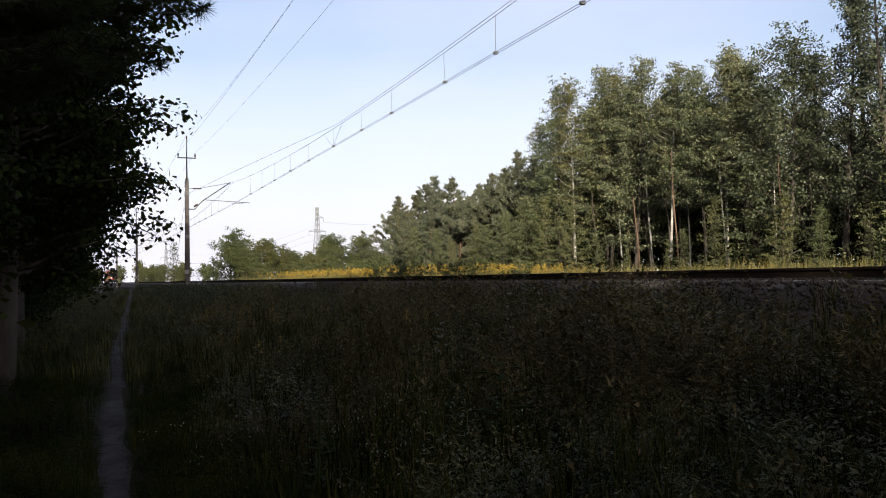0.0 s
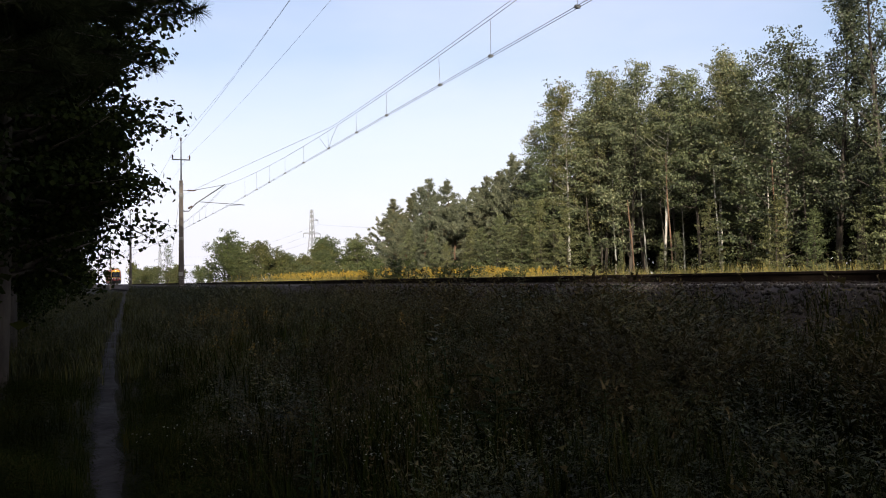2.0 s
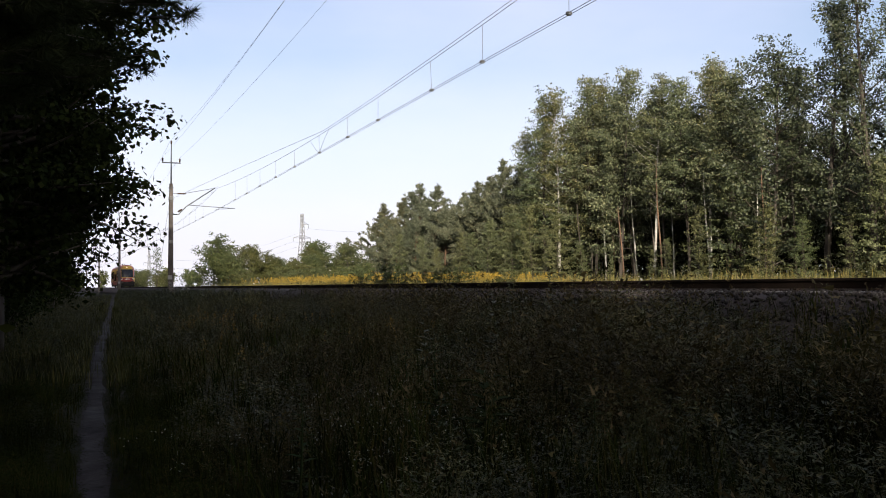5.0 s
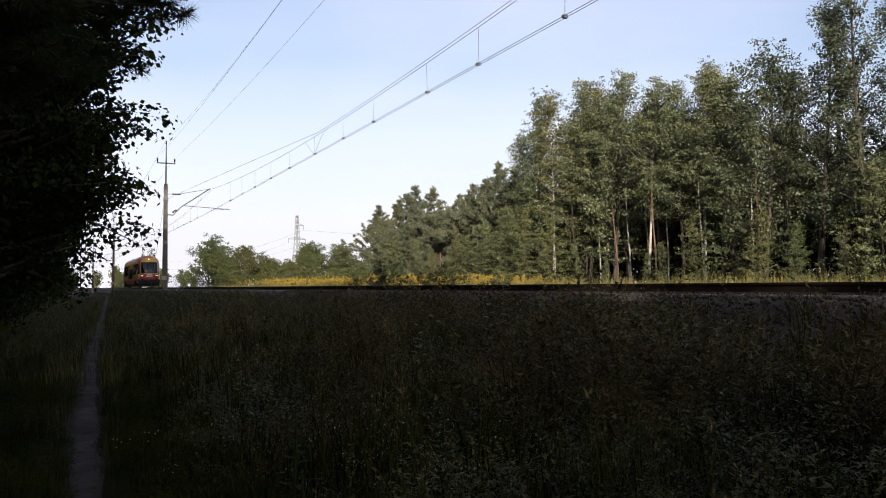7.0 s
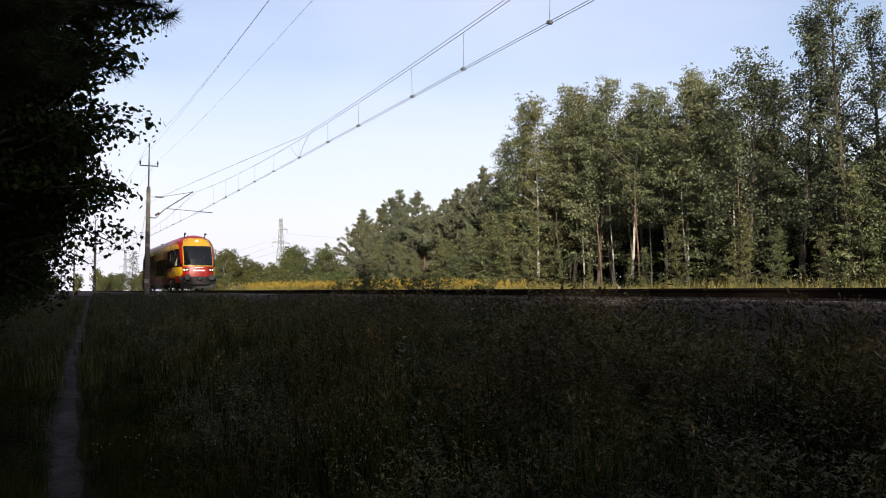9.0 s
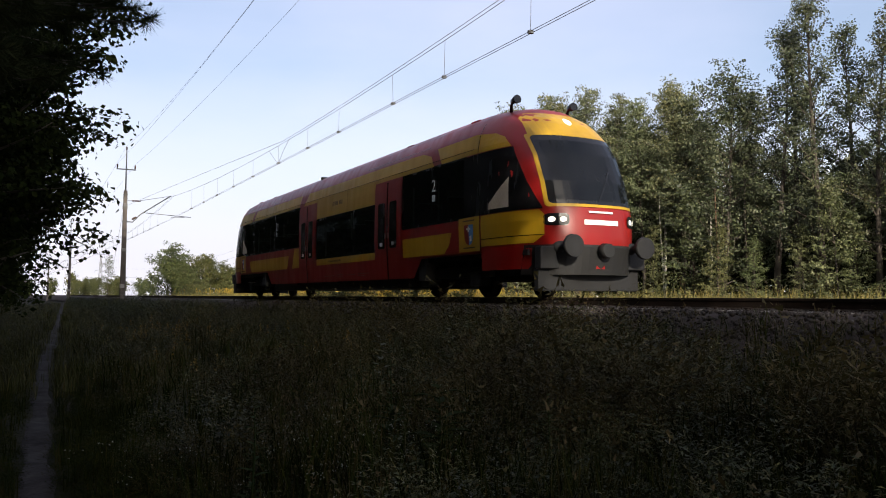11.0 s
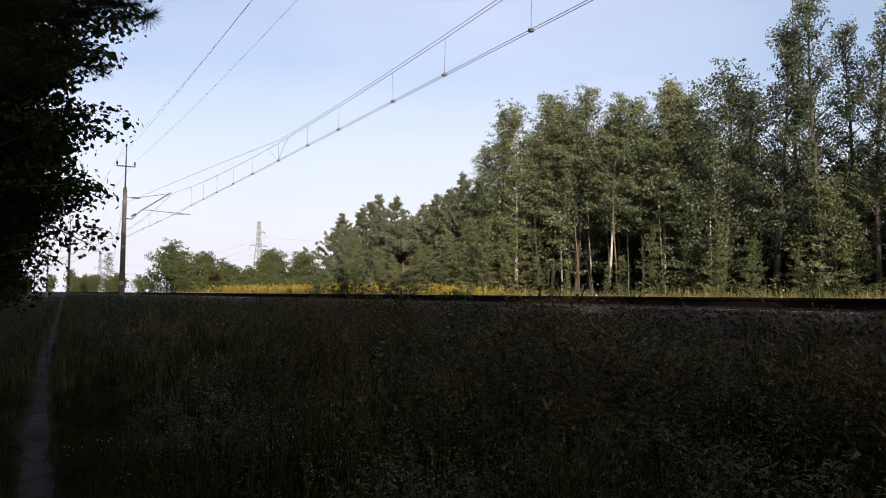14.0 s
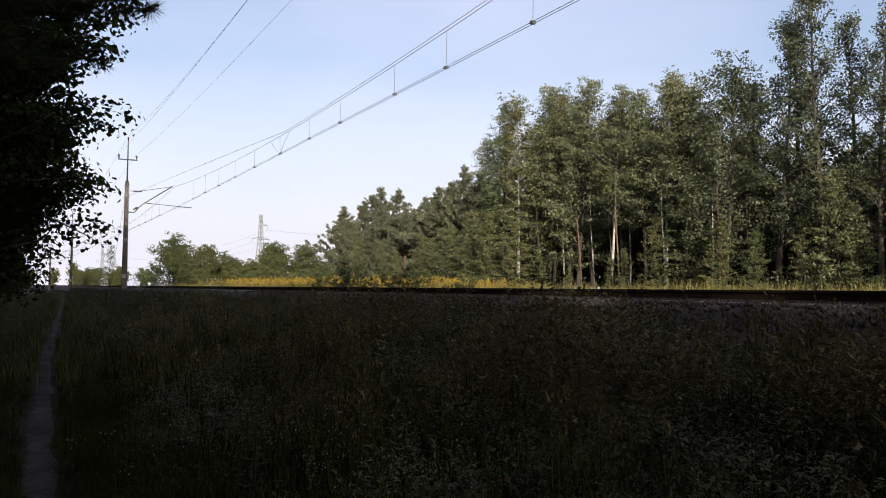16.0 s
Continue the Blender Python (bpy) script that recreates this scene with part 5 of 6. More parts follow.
# single weeds that stand out
def single_weed(m, h, leaves, length, slim, label, mat, seed):
    g = np.random.default_rng(seed)
    t = empty("tall_weed", m, label, "weed", "tall single weeds")
    stem = bmesh.new()
    pts = [Vector((0.05 * h * sin(2 * k), 0.04 * h * k * k, h * k)) for k in np.linspace(0, 1, 6)]
    tube(stem, pts, [0.009, 0.008, 0.007, 0.006, 0.004, 0.002], 5)
    part("stem", stem, mat, t)
    for j in range(leaves):
        k = 0.18 + 0.82 * (j + 0.5) / leaves
        p, a = along_points(pts, np.array([k]))[0], j * 2.4 + g.uniform(-0.4, 0.4)
        out, side = Vector((cos(a), sin(a), 0.35)), Vector((-sin(a), cos(a), 0))
        L = length * g.uniform(0.75, 1.2) * (1.2 - 0.6 * k)
        bm = bmesh.new()
        rows = []
        for q, w, dz in ((0.0, 0.02, 0), (0.25, 0.75, 0.02), (0.5, 1.0, 0), (0.78, 0.62, -0.08), (1.0, 0.03, -0.2)):
            c = Vector(p) + out * L * q + Vector((0, 0, dz * L))
            rows.append((bm.verts.new(c - side * w * slim * L + Vector((0, 0, 0.05 * L))), bm.verts.new(c), bm.verts.new(c + side * w * slim * L + Vector((0, 0, 0.05 * L)))))
        for r0, r1 in zip(rows, rows[1:]):
            for i in (0, 1):
                bm.faces.new((r0[i], r0[i + 1], r1[i + 1], r1[i])).smooth = True
        part("leaf", bm, mat, t)
    return t


one = single_weed(stand(7.05, 12.6), 1.0, 26, 0.17, 0.24, "tall broad-leaved weed standing by the track", WEED, 3)
for x, y, s in ((6.7, 9.6, 0.95), (7.2, 17.0, 0.9), (6.9, 21, 0.8), (5.8, 7.2, 0.9), (6.6, 8.1, 0.8), (7.6, 8.4, 0.6), (7.9, 10.8, 0.55), (7.0, 15, 0.75), (5.0, 9.3, 1.1), (4.2, 6.2, 1.0), (6.2, 11.0, 1.1), (3.6, 8.4, 1.0), (6.9, 11.0, 1.2), (7.3, 9.4, 0.85), (7.2, 10.0, 0.92), (7.5, 8.9, 0.7), (6.8, 11.5, 1.0), (7.4, 10.4, 0.7), (6.9, 14.2, 0.95), (7.6, 7.4, 0.6)):
    again(one, x, y, gen.uniform(0, 360), s)
leafy_one = single_weed(stand(3.2, 4.6), 0.8, 22, 0.11, 0.2, "leafy weed with pale green leaves among the weeds", BROAD, 8)
for k in range(24):
    r, a = 4.6 * (14 / 3.6) ** gen.uniform(), gen.uniform(radians(14), radians(56))
    x, y = r * sin(a), r * cos(a)
    if 1.2 < x < 6.6:
        again(leafy_one, x, y, gen.uniform(0, 360), gen.uniform(0.75, 1.25) * (1.0 if x < 5 else 0.8))
dock = single_weed(stand(2.62, 5.1), 0.85, 20, 0.24, 0.26, "dark bluish broad-leaved dock with drooping leaves", DARK_LEAF, 4)
for x, y, s in ((2.45, 5.4, 0.85), (2.8, 5.35, 0.75), (2.55, 4.85, 0.7)):
    again(dock, x, y, gen.uniform(0, 360), s)
parsley = scatter("hogweed", "seeding hogweed with pale heads beside the mast", [flower(gen, 1.0) for k in range(3)] + [herb(gen, 1.0, 40, 0.10, 0.2, 0.8)], gen.normal(7.15, 0.35, 46), gen.normal(61.5, 0.6, 46), gen.uniform(1.2, 2.1, 46), PETAL, gen, category="flowers")

# ---- the railcar; its own space: y along the track, z from the rail top ----
W_Z, W_W = (0.2, 1.05, 1.6, 2.4, 3.0, 3.33, 3.68, 3.98, 4.19, 4.29, 4.33), (1.36, 1.42, 1.445, 1.44, 1.43, 1.41, 1.35, 1.2, 0.88, 0.5, 0.15)
N_Z, N_N = (0.2, 1.05, 1.7, 2.4, 3.0, 3.4, 3.85, 4.19, 4.33), (12.75, 12.9, 12.88, 12.68, 12.42, 12.15, 11.7, 11.15, 10.5)
POWER = 3.0


def half_width(z):
    return float(np.interp(z, W_Z, W_W))


def nose_at(z):
    return float(np.interp(z, N_Z, N_N))


def side_x(s, z):
    n, w = nose_at(z), half_width(z)
    k = (abs(s) - (n - 2.2)) / 2.2
    return w if k <= 0 else w * max(0.0, 1 - min(k, 1.0) ** POWER) ** (1 / POWER)


def front_y(x, z):
    n, w = nose_at(z), half_width(z)
    return n - 2.2 + 2.2 * max(0.0, 1 - min(abs(x) / w, 1.0) ** POWER) ** (1 / POWER)


def cut(bm, axis, values):
    for v in values:
        no = Vector((0, 0, 0))
        no[axis] = 1
        bmesh.ops.bisect_plane(bm, geom=bm.verts[:] + bm.edges[:] + bm.faces[:], plane_co=no * v, plane_no=no)


def flat(points, y_cuts, z_cuts):
    bm = bmesh.new()
    bm.faces.new([bm.verts.new((0, a, b)) for a, b in points])
    cut(bm, 1, y_cuts), cut(bm, 2, z_cuts)
    bmesh.ops.triangulate(bm, faces=bm.faces[:])
    return bm


def side_panel(name, points, mat, side, parent, off=0.006, label=""):
    """A panel of the livery or of glass that follows the curved side. points: (along, up)."""
    lo, hi = min(p[0] for p in points), max(p[0] for p in points)
    bm = flat(points, [k for k in np.arange(-12.8, 12.85, 0.2) if lo < k < hi and abs(k) > 9.7], (1.05, 1.6, 2.4, 3.0, 3.33, 3.45, 3.55, 3.65, 3.75, 3.82, 3.9))
    for v in bm.verts:
        v.co.x = side * (side_x(v.co.y, v.co.z) + off)
    return part(name, bm, mat, parent, label)


def end_panel(name, points, mat, end, parent, off=0.008, label=""):
    """The same on a nose. points: (across, up)."""
    bm = flat(points, np.arange(-1.35, 1.36, 0.15), np.arange(0.3, 4.2, 0.15))
    for v in bm.verts:
        x = v.co.y
        v.co.x, v.co.y = x, end * (front_y(x, v.co.z) + off)
    return part(name, bm, mat, parent, label)


def rounded(a0, a1, b0, b1, r, n=4):
    pts = []
    for cx, cy, t0 in ((a1 - r, b1 - r, 0), (a0 + r, b1 - r, 90), (a0 + r, b0 + r, 180), (a1 - r, b0 + r, 270)):
        pts += [(cx + r * cos(radians(t0 + 90 * k / n)), cy + r * sin(radians(t0 + 90 * k / n))) for k in range(n + 1)]
    return pts


DOORS = ((0.28, 2.03), (-6.55, -4.82))
BANDS = ((2.1, 9.9, 1.83, 3.2), (-4.75, 0.2, 1.32, 2.61), (-9.9, -6.62, 1.83, 3.2))


def shell(train):
    """The painted body with its window openings left out."""
    bm = bmesh.new()
    zs = [1.0, 1.05, 1.32, 1.54, 1.83, 2.2, 2.61, 2.9, 3.2, 3.33, 3.5, 3.68, 3.83, 3.98, 4.09, 4.19, 4.24, 4.29, 4.32]
    side = [-9.9, -8.4, -6.62, -5.6, -4.75, -3.0, -1.5, 0.2, 1.2, 2.1, 4.0, 6.0, 8.0, 9.9]
    rings = []
    for z in zs:
        n, w = nose_at(z), half_width(z)
        half = [(w, s) for s in side if abs(s) < n - 2.2 or abs(s) < 9.95]
        half = [(side_x(s, z), s) for _, s in half]
        nose = []
        for q in np.linspace(0.03, 1, 9):
            a = q * pi / 2
            y0 = max(9.95, n - 2.2)
            s = y0 + (n - y0) * sin(a) ** 1.0
            nose.append((side_x(s, z) if q < 1 else 0.0, s))
        right = [(x, -s) for x, s in nose[::-1]] + half + nose
        loop = right + [(-x, s) for x, s in right[::-1][1:-1]]
        rings.append([bm.verts.new((x, s, z)) for x, s in loop])
    m = len(rings[0])
    for (za, a), (zb, b) in zip(zip(zs, rings), zip(zs[1:], rings[1:])):
        for k in range(m):
            q = (a[k], a[(k + 1) % m], b[(k + 1) % m], b[k])
            y, z = (q[0].co.y + q[1].co.y) / 2, (za + zb) / 2
            if any(s0 < y < s1 and z0 < z < z1 for s0, s1, z0, z1 in BANDS) and abs(q[0].co.x) > 0.5:
                continue
            bm.faces.new(q).smooth = True
    bm.faces.new(rings[-1]), bm.faces.new(rings[0][::-1])
    return part("body", bm, RED, train, "red car body with rounded roof edges")


def door_leaf(train, side, s0, s1, hinge):
    door = side_panel("door", rounded(s0, s1, 0.52, 3.16, 0.04), RED, side, train, 0.03, "red sliding door leaf")
    c = (s0 + s1) / 2 + 0.05 * hinge
    side_panel("door_window", rounded(c - 0.23, c + 0.23, 1.36, 2.62, 0.06), TRIM, side, door, 0.038)
    side_panel("sticker", rounded(c - 0.09, c + 0.09, 1.43, 1.53, 0.01), LETTER, side, door, 0.042)
    side_panel("door_edge", rounded(s1 - 0.035 if hinge > 0 else s0, s1 if hinge > 0 else s0 + 0.035, 0.52, 3.16, 0.015), TRIM, side, door, 0.036)
    side_panel("handle", rounded((s1 - 0.13) if hinge > 0 else (s0 + 0.07), (s1 - 0.07) if hinge > 0 else (s0 + 0.13), 1.62, 1.78, 0.02), CHROME, side, door, 0.045)


def emblem(train, side, s):
    d = 1 if s > 0 else -1
    plate = side_panel("emblem_plate", [(s - 0.46, 1.06), (s + 0.46, 1.06), (s + 0.46, 1.82), (s - 0.46, 1.82)], YELLOW, side, train, 0.010, "yellow panel with a coat of arms")
    for a, mat in ((-1, RED), (1, BLUE)):
        e = a * -side * -1
        side_panel("shield_half", [(s, 1.20), (s + e * 0.12, 1.24), (s + e * 0.19, 1.34), (s + e * 0.20, 1.66), (s, 1.66)], mat, side, plate, 0.014)
    side_panel("shield_cross", [(s - 0.03, 1.5), (s + 0.03, 1.5), (s + 0.03, 1.62), (s - 0.03, 1.62)], LETTER, side, plate, 0.017)
    side_panel("shield_cross", [(s - 0.09, 1.545), (s + 0.09, 1.545), (s + 0.09, 1.585), (s - 0.09, 1.585)], LETTER, side, plate, 0.019)
    side_panel("shield_figure", [(s - 0.13, 1.3), (s - 0.05, 1.28), (s - 0.04, 1.4), (s - 0.12, 1.42)], LETTER, side, plate, 0.019)
    for z in (1.735, 1.13):
        side_panel("text_bar", [(s - 0.26, z), (s + 0.26, z), (s + 0.26, z + 0.03), (s - 0.26, z + 0.03)], DIMLETTER, side, plate, 0.014)


def digit(train, side, s, z):
    cu = bpy.data.curves.new("class_digit", "FONT")
    cu.body, cu.size, cu.align_x, cu.extrude = "2", 0.42, "CENTER", 0.002
    tmp = new("class_digit", cu)
    me = bpy.data.meshes.new_from_object(tmp.evaluated_get(bpy.context.evaluated_depsgraph_get()))
    bpy.data.objects.remove(tmp)
    me.materials.append(LETTER)
    ob = new("class_digit", me)
    ob.parent = train
    ob.matrix_basis = Matrix.Translation((side * (side_x(s, z) + 0.022), s, z)) @ pose(0, 0, 0, 90, 0, -90 if side < 0 else 90)
    side_panel("class_pictogram", rounded(s - 0.075, s + 0.075, z - 0.24, z - 0.08, 0.01), LETTER, side, train, 0.02, "small white pictogram")


def livery(train, side):
    for a, b in DOORS:
        mid = (a + b) / 2
        door_leaf(train, side, a, mid - 0.004, 1), door_leaf(train, side, mid + 0.004, b, -1)
    # glass: panes with dark posts between
    for s0, s1, z0, z1 in BANDS:
        n = max(2, round((s1 - s0) / 1.6))
        w = (s1 - s0) / n
        for k in range(n):
            side_panel("window_pane", rounded(s0 + k * w + 0.03, s0 + (k + 1) * w - 0.03, z0 + 0.03, z1 - 0.03, 0.06), PANE, side, train, -0.004).visible_shadow = False
        for k in range(n + 1):
            e = s0 + k * w
            side_panel("window_post", [(e - 0.05, z0 - 0.01), (e + 0.05, z0 - 0.01), (e + 0.05, z1 + 0.01), (e - 0.05, z1 + 0.01)], TRIM, side, train, 0.003)
        for z in (z0, z1):
            side_panel("window_rim", [(s0 - 0.02, z - 0.035), (s1 + 0.02, z - 0.035), (s1 + 0.02, z + 0.035), (s0 - 0.02, z + 0.035)], TRIM, side, train, 0.004)
    for e in (-1, 1):
        side_panel("cab_glazing", [(e * 9.88, 1.83), (e * 12.45, 1.83), (e * 12.05, 2.45), (e * 11.6, 3.2), (e * 9.88, 3.2)][::e], TRIM, side, train, 0.006, "black cab side glazing")
        c = 9.9 if e > 0 else 11.35
        side_panel("cab_blind", [(e * (c + 0.3), 1.92), (e * (c - 0.42), 1.92), (e * (c - 0.4), 2.05), (e * (c + 0.26), 2.55)][::e], BEIGE, side, train, 0.009, "beige blind behind the cab window")
        # yellow and slanted red of the upper band
        side_panel("yellow_band", [(e * 11.55, 3.22), (e * 8.75, 3.22), (e * 8.45, 3.64), (e * 10.3, 3.66), (e * 11.0, 3.58), (e * 11.3, 3.46)][::-e], YELLOW, side, train, label="yellow livery band")
        emblem(train, side, e * 10.1)
        side_panel("yellow_cab_panel", [(e * 10.62, 1.14), (e * 12.3, 1.14), (e * 12.5, 1.3), (e * 12.5, 1.7), (e * 12.4, 1.81), (e * 10.62, 1.81)][::e], YELLOW, side, train, 0.009)
        side_panel("panel_seam", [(e * 10.62, 1.29), (e * 12.5, 1.29), (e * 12.5, 1.305), (e * 10.62, 1.305)][::e], TRIM, side, train, 0.013)
        side_panel("panel_seam", [(e * 10.585, 1.05), (e * 10.605, 1.05), (e * 10.605, 1.83), (e * 10.585, 1.83)][::e], TRIM, side, train, 0.013)
        side_panel("roof_seam", [(e * 10.45, 3.2), (e * 10.47, 3.2), (e * 10.47, 3.9), (e * 10.45, 3.9)][::e], TRIM, side, train, 0.012)
        side_panel("red_apron", [(e * 10.6, 0.62), (e * 12.85, 0.62), (e * 12.85, 1.04), (e * 10.6, 1.04)][::e], RED, side, train, 0.004, "red apron under the cab")
    side_panel("yellow_band", [(8.4, 3.24), (2.12, 3.24), (2.12, 3.34), (1.95, 3.64), (8.1, 3.64)], YELLOW, side, train)
    side_panel("yellow_band", [(1.65, 3.22), (0.22, 3.22), (0.22, 2.65), (-4.78, 2.65), (-4.78, 3.22), (-8.35, 3.22), (-8.15, 3.5), (-7.7, 3.62), (-7.2, 3.64), (1.2, 3.64)], YELLOW, side, train)
    side_panel("roof_seam", [(-10.3, 3.325), (10.3, 3.325), (10.3, 3.338), (-10.3, 3.338)], TRIM, side, train, 0.012)
    side_panel("roof_seam", [(-8.0, 3.735), (-4.0, 3.735), (-4.0, 3.747), (-8.0, 3.747)], TRIM, side, train, 0.008)
    side_panel("roof_seam", [(4.0, 3.735), (9.9, 3.735), (9.9, 3.747), (4.0, 3.747)], TRIM, side, train, 0.008)
    side_panel("panel_seam", [(-2.6, 2.65), (-2.586, 2.65), (-2.586, 3.32), (-2.6, 3.32)], TRIM, side, train, 0.011)
    # lower yellow
    side_panel("yellow_stripe", [(8.95, 1.54), (8.8, 1.22), (8.65, 1.06), (3.55, 1.06), (3.3, 1.54)], YELLOW, side, train, label="yellow livery stripe")
    side_panel("yellow_stripe", [(2.95, 1.06), (2.08, 1.06), (2.08, 1.76), (2.6, 1.76)], YELLOW, side, train)
    side_panel("yellow_stripe", [(0.22, 1.08), (-4.78, 1.08), (-4.78, 1.285), (0.22, 1.285)], YELLOW, side, train)
    side_panel("yellow_stripe", [(-6.62, 1.06), (-8.9, 1.06), (-9.15, 1.25), (-9.3, 1.54), (-6.62, 1.54)], YELLOW, side, train)
    # skirt, letters
    side_panel("skirt", [(6.3, 1.05), (5.75, 0.52), (-7.2, 0.52), (-7.75, 1.05)], RED, side, train, 0.003, "red side skirt, dusty at the bottom")
    for k in range(9):
        if k != 5:
            side_panel("text_bar", rounded(-1.3 - 0.1 * k - 0.07, -1.3 - 0.1 * k, 2.95, 3.08, 0.01), DIMLETTER, side, train, 0.010)
    for k in range(14):
        side_panel("text_bar", rounded(-0.9 - 0.085 * k - 0.055, -0.9 - 0.085 * k, 1.15, 1.21, 0.008), DIMLETTER, side, train, 0.010)
    for k, (s, L, z) in enumerate(((-0.5, 0.9, 0.70), (-1.7, 0.5, 0.72), (-1.7, 0.5, 0.65), (-2.5, 0.7, 0.70), (-3.4, 0.9, 0.72), (-3.4, 0.6, 0.66), (5.0, 0.25, 0.72), (3.2, 0.4, 0.78))):
        side_panel("text_bar", rounded(s - L, s, z, z + 0.018, 0.006), FAINT, side, train, 0.008)
    digit(train, side, 4.9, 2.6), digit(train, side, -8.4, 2.6)


def ends(train, e):
    end_panel("yellow_forehead", [(-1.02, 3.44), (1.02, 3.44), (0.92, 3.9), (0.72, 4.05), (-0.72, 4.05), (-0.92, 3.9)], YELLOW, e, train, 0.010, "yellow forehead above the windscreen")
    end_panel("screen_border", rounded(-1.08, 1.08, 1.86, 3.46, 0.06), YELLOW, e, train, 0.009)
    end_panel("screen_surround", rounded(-1.02, 1.02, 1.92, 3.42, 0.08), TRIM, e, train, 0.013)
    end_panel("windscreen", rounded(-0.93, 0.93, 2.0, 3.3, 0.1), PANE, e, train, 0.018, "large tinted windscreen")
    end_panel("wiper", [(-0.02, 2.0), (0.02, 2.0), (0.5, 2.75), (0.47, 2.77)], TRIM, e, train, 0.03)
    end_panel("text_bar", rounded(-0.42, 0.42, 1.50, 1.60, 0.02), LETTER, e, train, 0.012)
    end_panel("text_bar", rounded(-0.3, 0.3, 1.74, 1.78, 0.01), LETTER, e, train, 0.012)
    for x in (-1, 1):
        lamp = end_panel("headlamp_housing", rounded(x * 0.92 - 0.2, x * 0.92 + 0.2, 1.48, 1.72, 0.08), TRIM, e, train, 0.012)
        for dx in (-0.09, 0.09):
            end_panel("headlamp", [(x * 0.92 + dx + 0.055 * cos(k), 1.6 + 0.055 * sin(k)) for k in np.arange(0, 6.2, 0.52)], LAMP if e < 0 else CERAMIC, e, lamp, 0.02, "lit headlamp" if e < 0 else "red tail lamp")
        b = tube(bmesh.new(), [(x * 0.875, e * s, 1.05) for s in (12.3, 12.75, 12.76, 13.1, 13.1, 13.18)], [0.12, 0.12, 0.08, 0.08, 0.23, 0.22], 14)
        part("buffer", b, BLACK, train)
    end_panel("top_lamp", [(0.09 * cos(k), 3.82 + 0.09 * sin(k)) for k in np.arange(0, 6.2, 0.52)], LAMP if e < 0 else CHROME, e, train, 0.03, "round top headlamp")
    bm = bmesh.new()
    for z0, z1, w0, w1, s0, s1 in ((0.18, 0.62, 1.05, 1.25, 12.35, 12.5), (0.62, 1.06, 1.25, 1.3, 12.5, 12.6)):
        boxed(bm, -w1, w1, e * s0 - 0.15, e * s1 + 0.15 if e > 0 else e * s1 + 0.15, z0, z1, 0.03)
    end_panel("lower_nose", [(-1.28, 0.5), (1.28, 0.5), (1.3, 1.1), (-1.3, 1.1)], BLACK, e, train, 0.014, "black lower nose")
    part("rail_guard", bm, BLACK, train, "black rail guard under the nose")
    part("coupler", tube(bmesh.new(), [(0, e * s, 0.98) for s in (12.4, 12.95, 12.96, 13.12)], [0.1, 0.09, 0.16, 0.14], 10), BLACK, train)
    for x in (-0.75, 0.75) if e < 0 else ():
        part("horn", tube(bmesh.new(), [(x, e * 10.75, 4.1), (x, e * 10.75, 4.3), (x, e * 10.8, 4.38), (x, e * 11.0, 4.4)], [0.035, 0.035, 0.06, 0.1], 8), TRIM, train)


def bogie(train, s):
    bm = bmesh.new()
    for x in (-1.0, 1.0):
        boxed(bm, x - 0.09, x + 0.09, s - 1.75, s + 1.75, 0.5, 0.74, 0.03)
        for k in (-1.25, 1.25):
            boxed(bm, x - 0.16, x + 0.16, s + k - 0.2, s + k + 0.2, 0.3, 0.62, 0.05)
    boxed(bm, -1.0, 1.0, s - 0.35, s + 0.35, 0.48, 0.82, 0.04)
    b = part("bogie", bm, BLACK, train, "black bogie with coil springs")
    for k in (-1.25, 1.25):
        for x in (-1, 1):
            prof = [(x * 0.68, 0.455), (x * 0.71, 0.455), (x * 0.715, 0.425), (x * 0.84, 0.42), (x * 0.84, 0.34), (x * 0.78, 0.3), (x * 0.78, 0.12), (x * 0.86, 0.1)]
            bm = bmesh.new()
            tube(bm, [(px, s + k, 0.475) for px, r in prof], [r for px, r in prof], 28)
            part("wheel", bm, RUST, b)
            part("spring", tube(bmesh.new(), [(x * 1.0, s + k * 0.72, z) for z in np.linspace(0.5, 0.98, 9)], [0.11, 0.08, 0.11, 0.08, 0.11, 0.08, 0.11, 0.08, 0.11], 10), BLACK, b)
        part("axle", tube(bmesh.new(), ((-0.9, s + k, 0.475), (0.9, s + k, 0.475)), 0.08, 10), RUST, b)


def seat(train, x, s, floor, facing):
    bm = bmesh.new()
    boxed(bm, x - 0.42, x + 0.42, s - 0.24, s + 0.24, floor + 0.36, floor + 0.48, 0.04)
    boxed(bm, x - 0.42, x + 0.42, s + facing * 0.24 - 0.05, s + facing * 0.24 + 0.05, floor + 0.42, floor + 1.12, 0.04)
    boxed(bm, x - 0.3, x + 0.3, s - 0.1, s + 0.1, floor, floor + 0.38)
    o = part("seat", bm, SEAT, train, "dark red upholstered double seat")
    part("grab_rail", tube(bmesh.new(), [(x - 0.36, s + facing * 0.25, floor + 0.95), (x - 0.36, s + facing * 0.25, floor + 1.25), (x + 0.30, s + facing * 0.25, floor + 1.27), (x + 0.36, s + facing * 0.25, floor + 0.95)], 0.02, 6), CHROME, o)


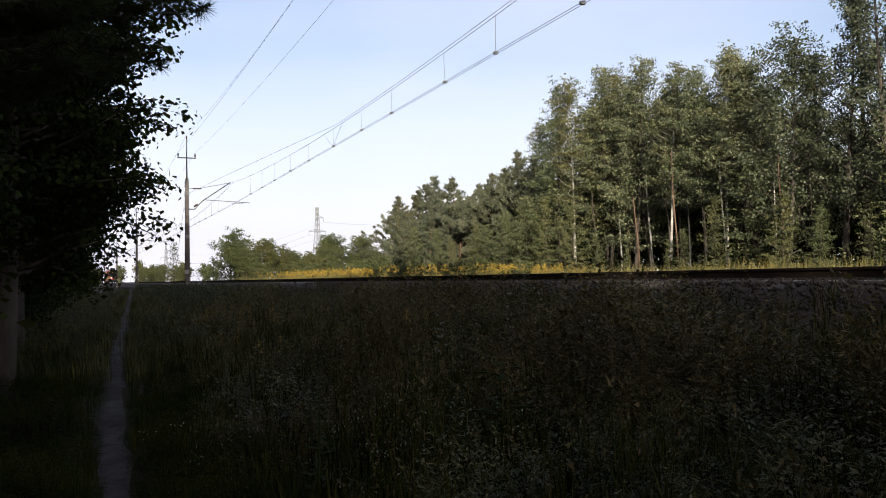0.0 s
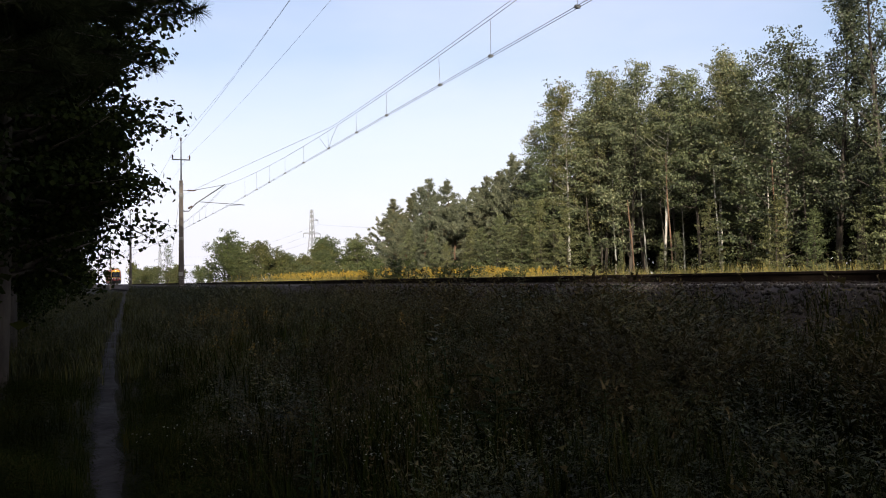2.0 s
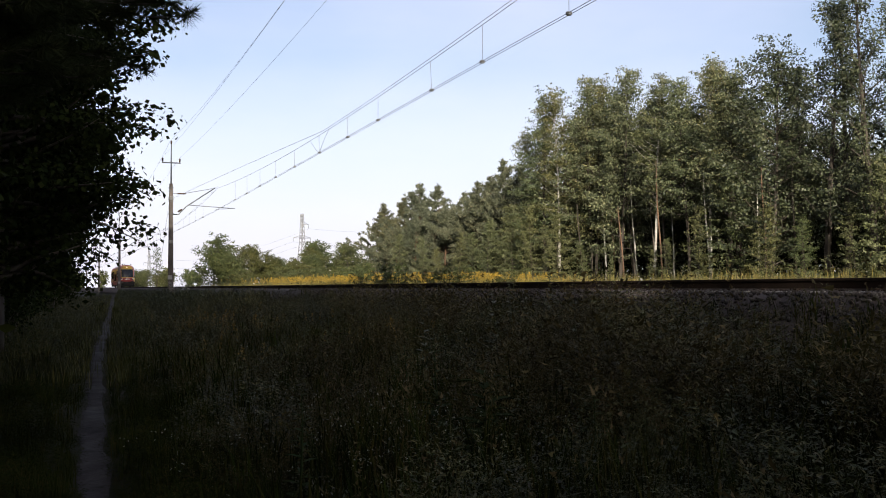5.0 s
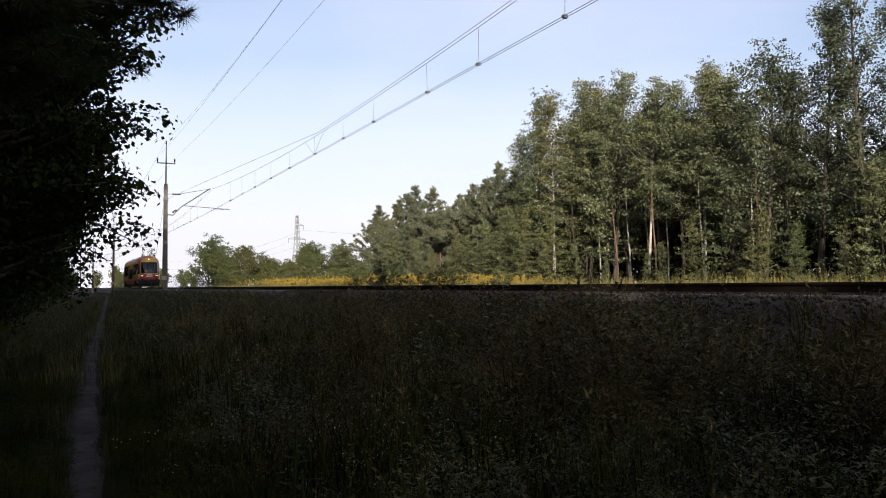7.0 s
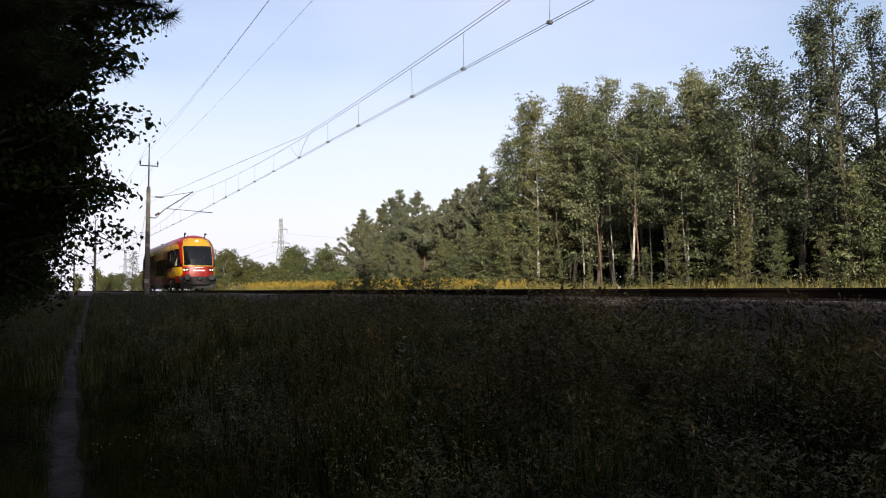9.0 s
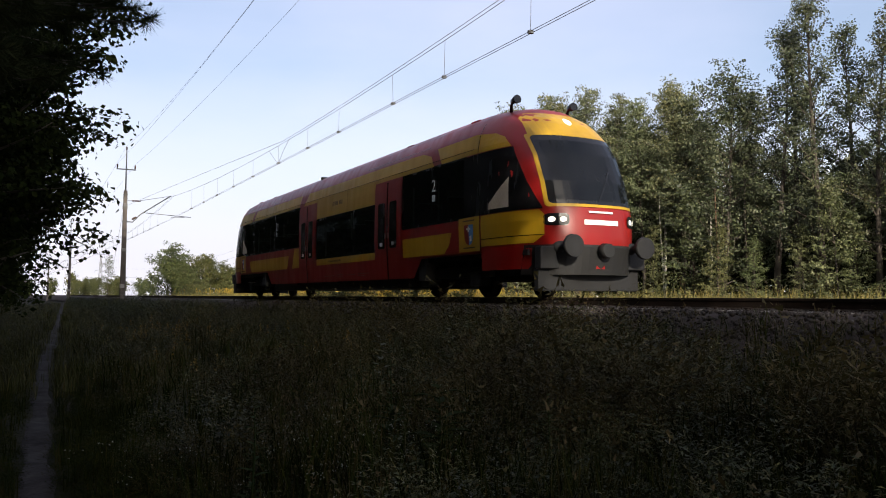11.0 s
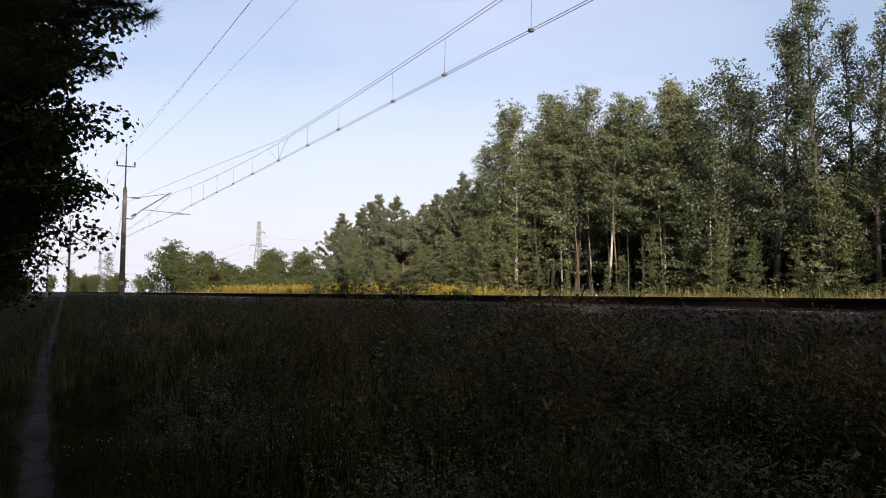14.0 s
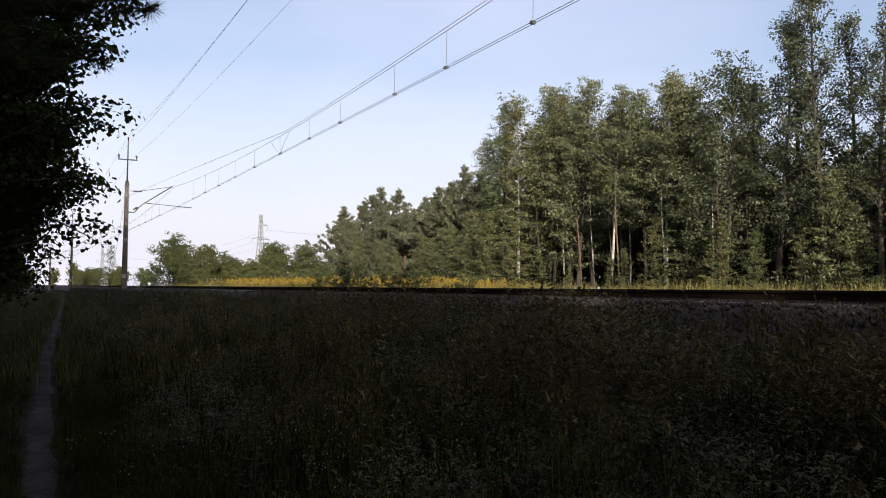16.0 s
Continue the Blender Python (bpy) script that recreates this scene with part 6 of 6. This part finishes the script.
def railcar():
    t = empty("railcar", pose(TRACK, 278, RUN), "red and yellow single diesel railcar with dark windows", "train")
    shell(t)
    for side in (-1, 1):
        livery(t, side)
    for e in (-1, 1):
        ends(t, e)
        bogie(t, e * 8.6)
    bm = bmesh.new()
    boxed(bm, -1.25, 1.25, -6.6, 5.7, 0.27, 0.98, 0.05), boxed(bm, -1.3, 1.3, -12.2, 12.2, 0.9, 1.02, 0.02)
    part("underframe", bm, BLACK, t, "black underframe and engine boxes")
    for s, w, h in ((6.9, 0.5, 0.3), (-7.6, 0.4, 0.25), (3.0, 0.9, 0.12), (-1.0, 1.1, 0.14), (-4.5, 0.7, 0.12)):
        part("underfloor_box", boxed(bmesh.new(), -1.36, -0.9, s - w / 2, s + w / 2, 0.45, 0.5 + h + 0.3, 0.03), BLACK, t)
    part("step", boxed(bmesh.new(), -1.4, -1.2, 8.9, 9.4, 0.62, 0.66, 0.01), CHROME, t)
    # inside
    bm = bmesh.new()
    boxed(bm, -1.36, 1.36, 2.05, 10.4, 1.1, 1.2), boxed(bm, -1.36, 1.36, -10.4, -6.55, 1.1, 1.2), boxed(bm, -1.36, 1.36, -6.4, 1.95, 1.02, 1.06)
    part("floor", bm, INTERIOR, t)
    part("ceiling_lining", boxed(bmesh.new(), -1.15, 1.15, -10.4, 10.4, 3.35, 3.4), INTERIOR, t)
    for s in (-10.3, 10.3):
        part("cab_wall", boxed(bmesh.new(), -1.3, 1.3, s - 0.03, s + 0.03, 1.2, 3.34), INTERIOR, t)
    for s in (2.9, 4.5, 6.1, 7.7, 9.3, -7.4, -9.0):
        for x in (-0.9, 0.9):
            seat(t, x, s, 1.2, 1 if s < 6 else -1)
    for s in (-0.8, -2.3, -3.8):
        for x in (-0.9, 0.9):
            seat(t, x, s, 1.06, 1)
    for s in (-6.8, -4.5, -0.1, 2.3, 4.76, 6.56, 8.36, -8.2, -2.4):
        part("grab_pole", tube(bmesh.new(), ((-1.22, s, 1.85 if abs(s) > 2 else 1.4), (-1.22, s, 2.9 if abs(s) > 2 else 2.5)), 0.024, 6), LETTER, t, "pale grey upright handrail by the window")
    # roof gear
    for s, h in ((1.2, 0.26), (-6.0, 0.1), (7.0, 0.1), (9.2, 0.12), (8.2, 0.07), (4.4, 0.08), (-9.5, 0.1)):
        z = 4.13
        part("roof_pod", boxed(bmesh.new(), -0.95, -0.75, s - (0.09 if h > 0.2 else 0.2), s + (0.09 if h > 0.2 else 0.2), z - 0.08, z + h * 0.5, 0.03), TRIM if h > 0.2 else RED, t)
    return t


railcar_1 = railcar()
railcar_1.scale = (1.0, 1.0, 0.985)


def motions():
    """The railcar runs past at about 84 km/h."""
    rows = []
    for t, y in ((0.0, 296.0), (1.0, 271.5), (2.0, 247.1), (3.0, 222.6), (4.0, 198.2), (5.0, 173.7), (6.0, 149.3), (7.0, 124.5), (8.0, 99.4), (9.0, 74.5), (9.2, 69.5), (10.2, 45.0), (11.3, 18.37), (11.5, 13.57), (11.7, 8.76), (12.0, 1.42), (13.0, -22.6), (16.0, -95.0)):
        slope = float(bend(y + 8) - bend(y - 8)) / 16
        rows.append((t, pose(TRACK + float(bend(y)), y, RUN, 0, 0, -math.degrees(math.atan(slope)))))
    walk(railcar_1, rows)


motions()
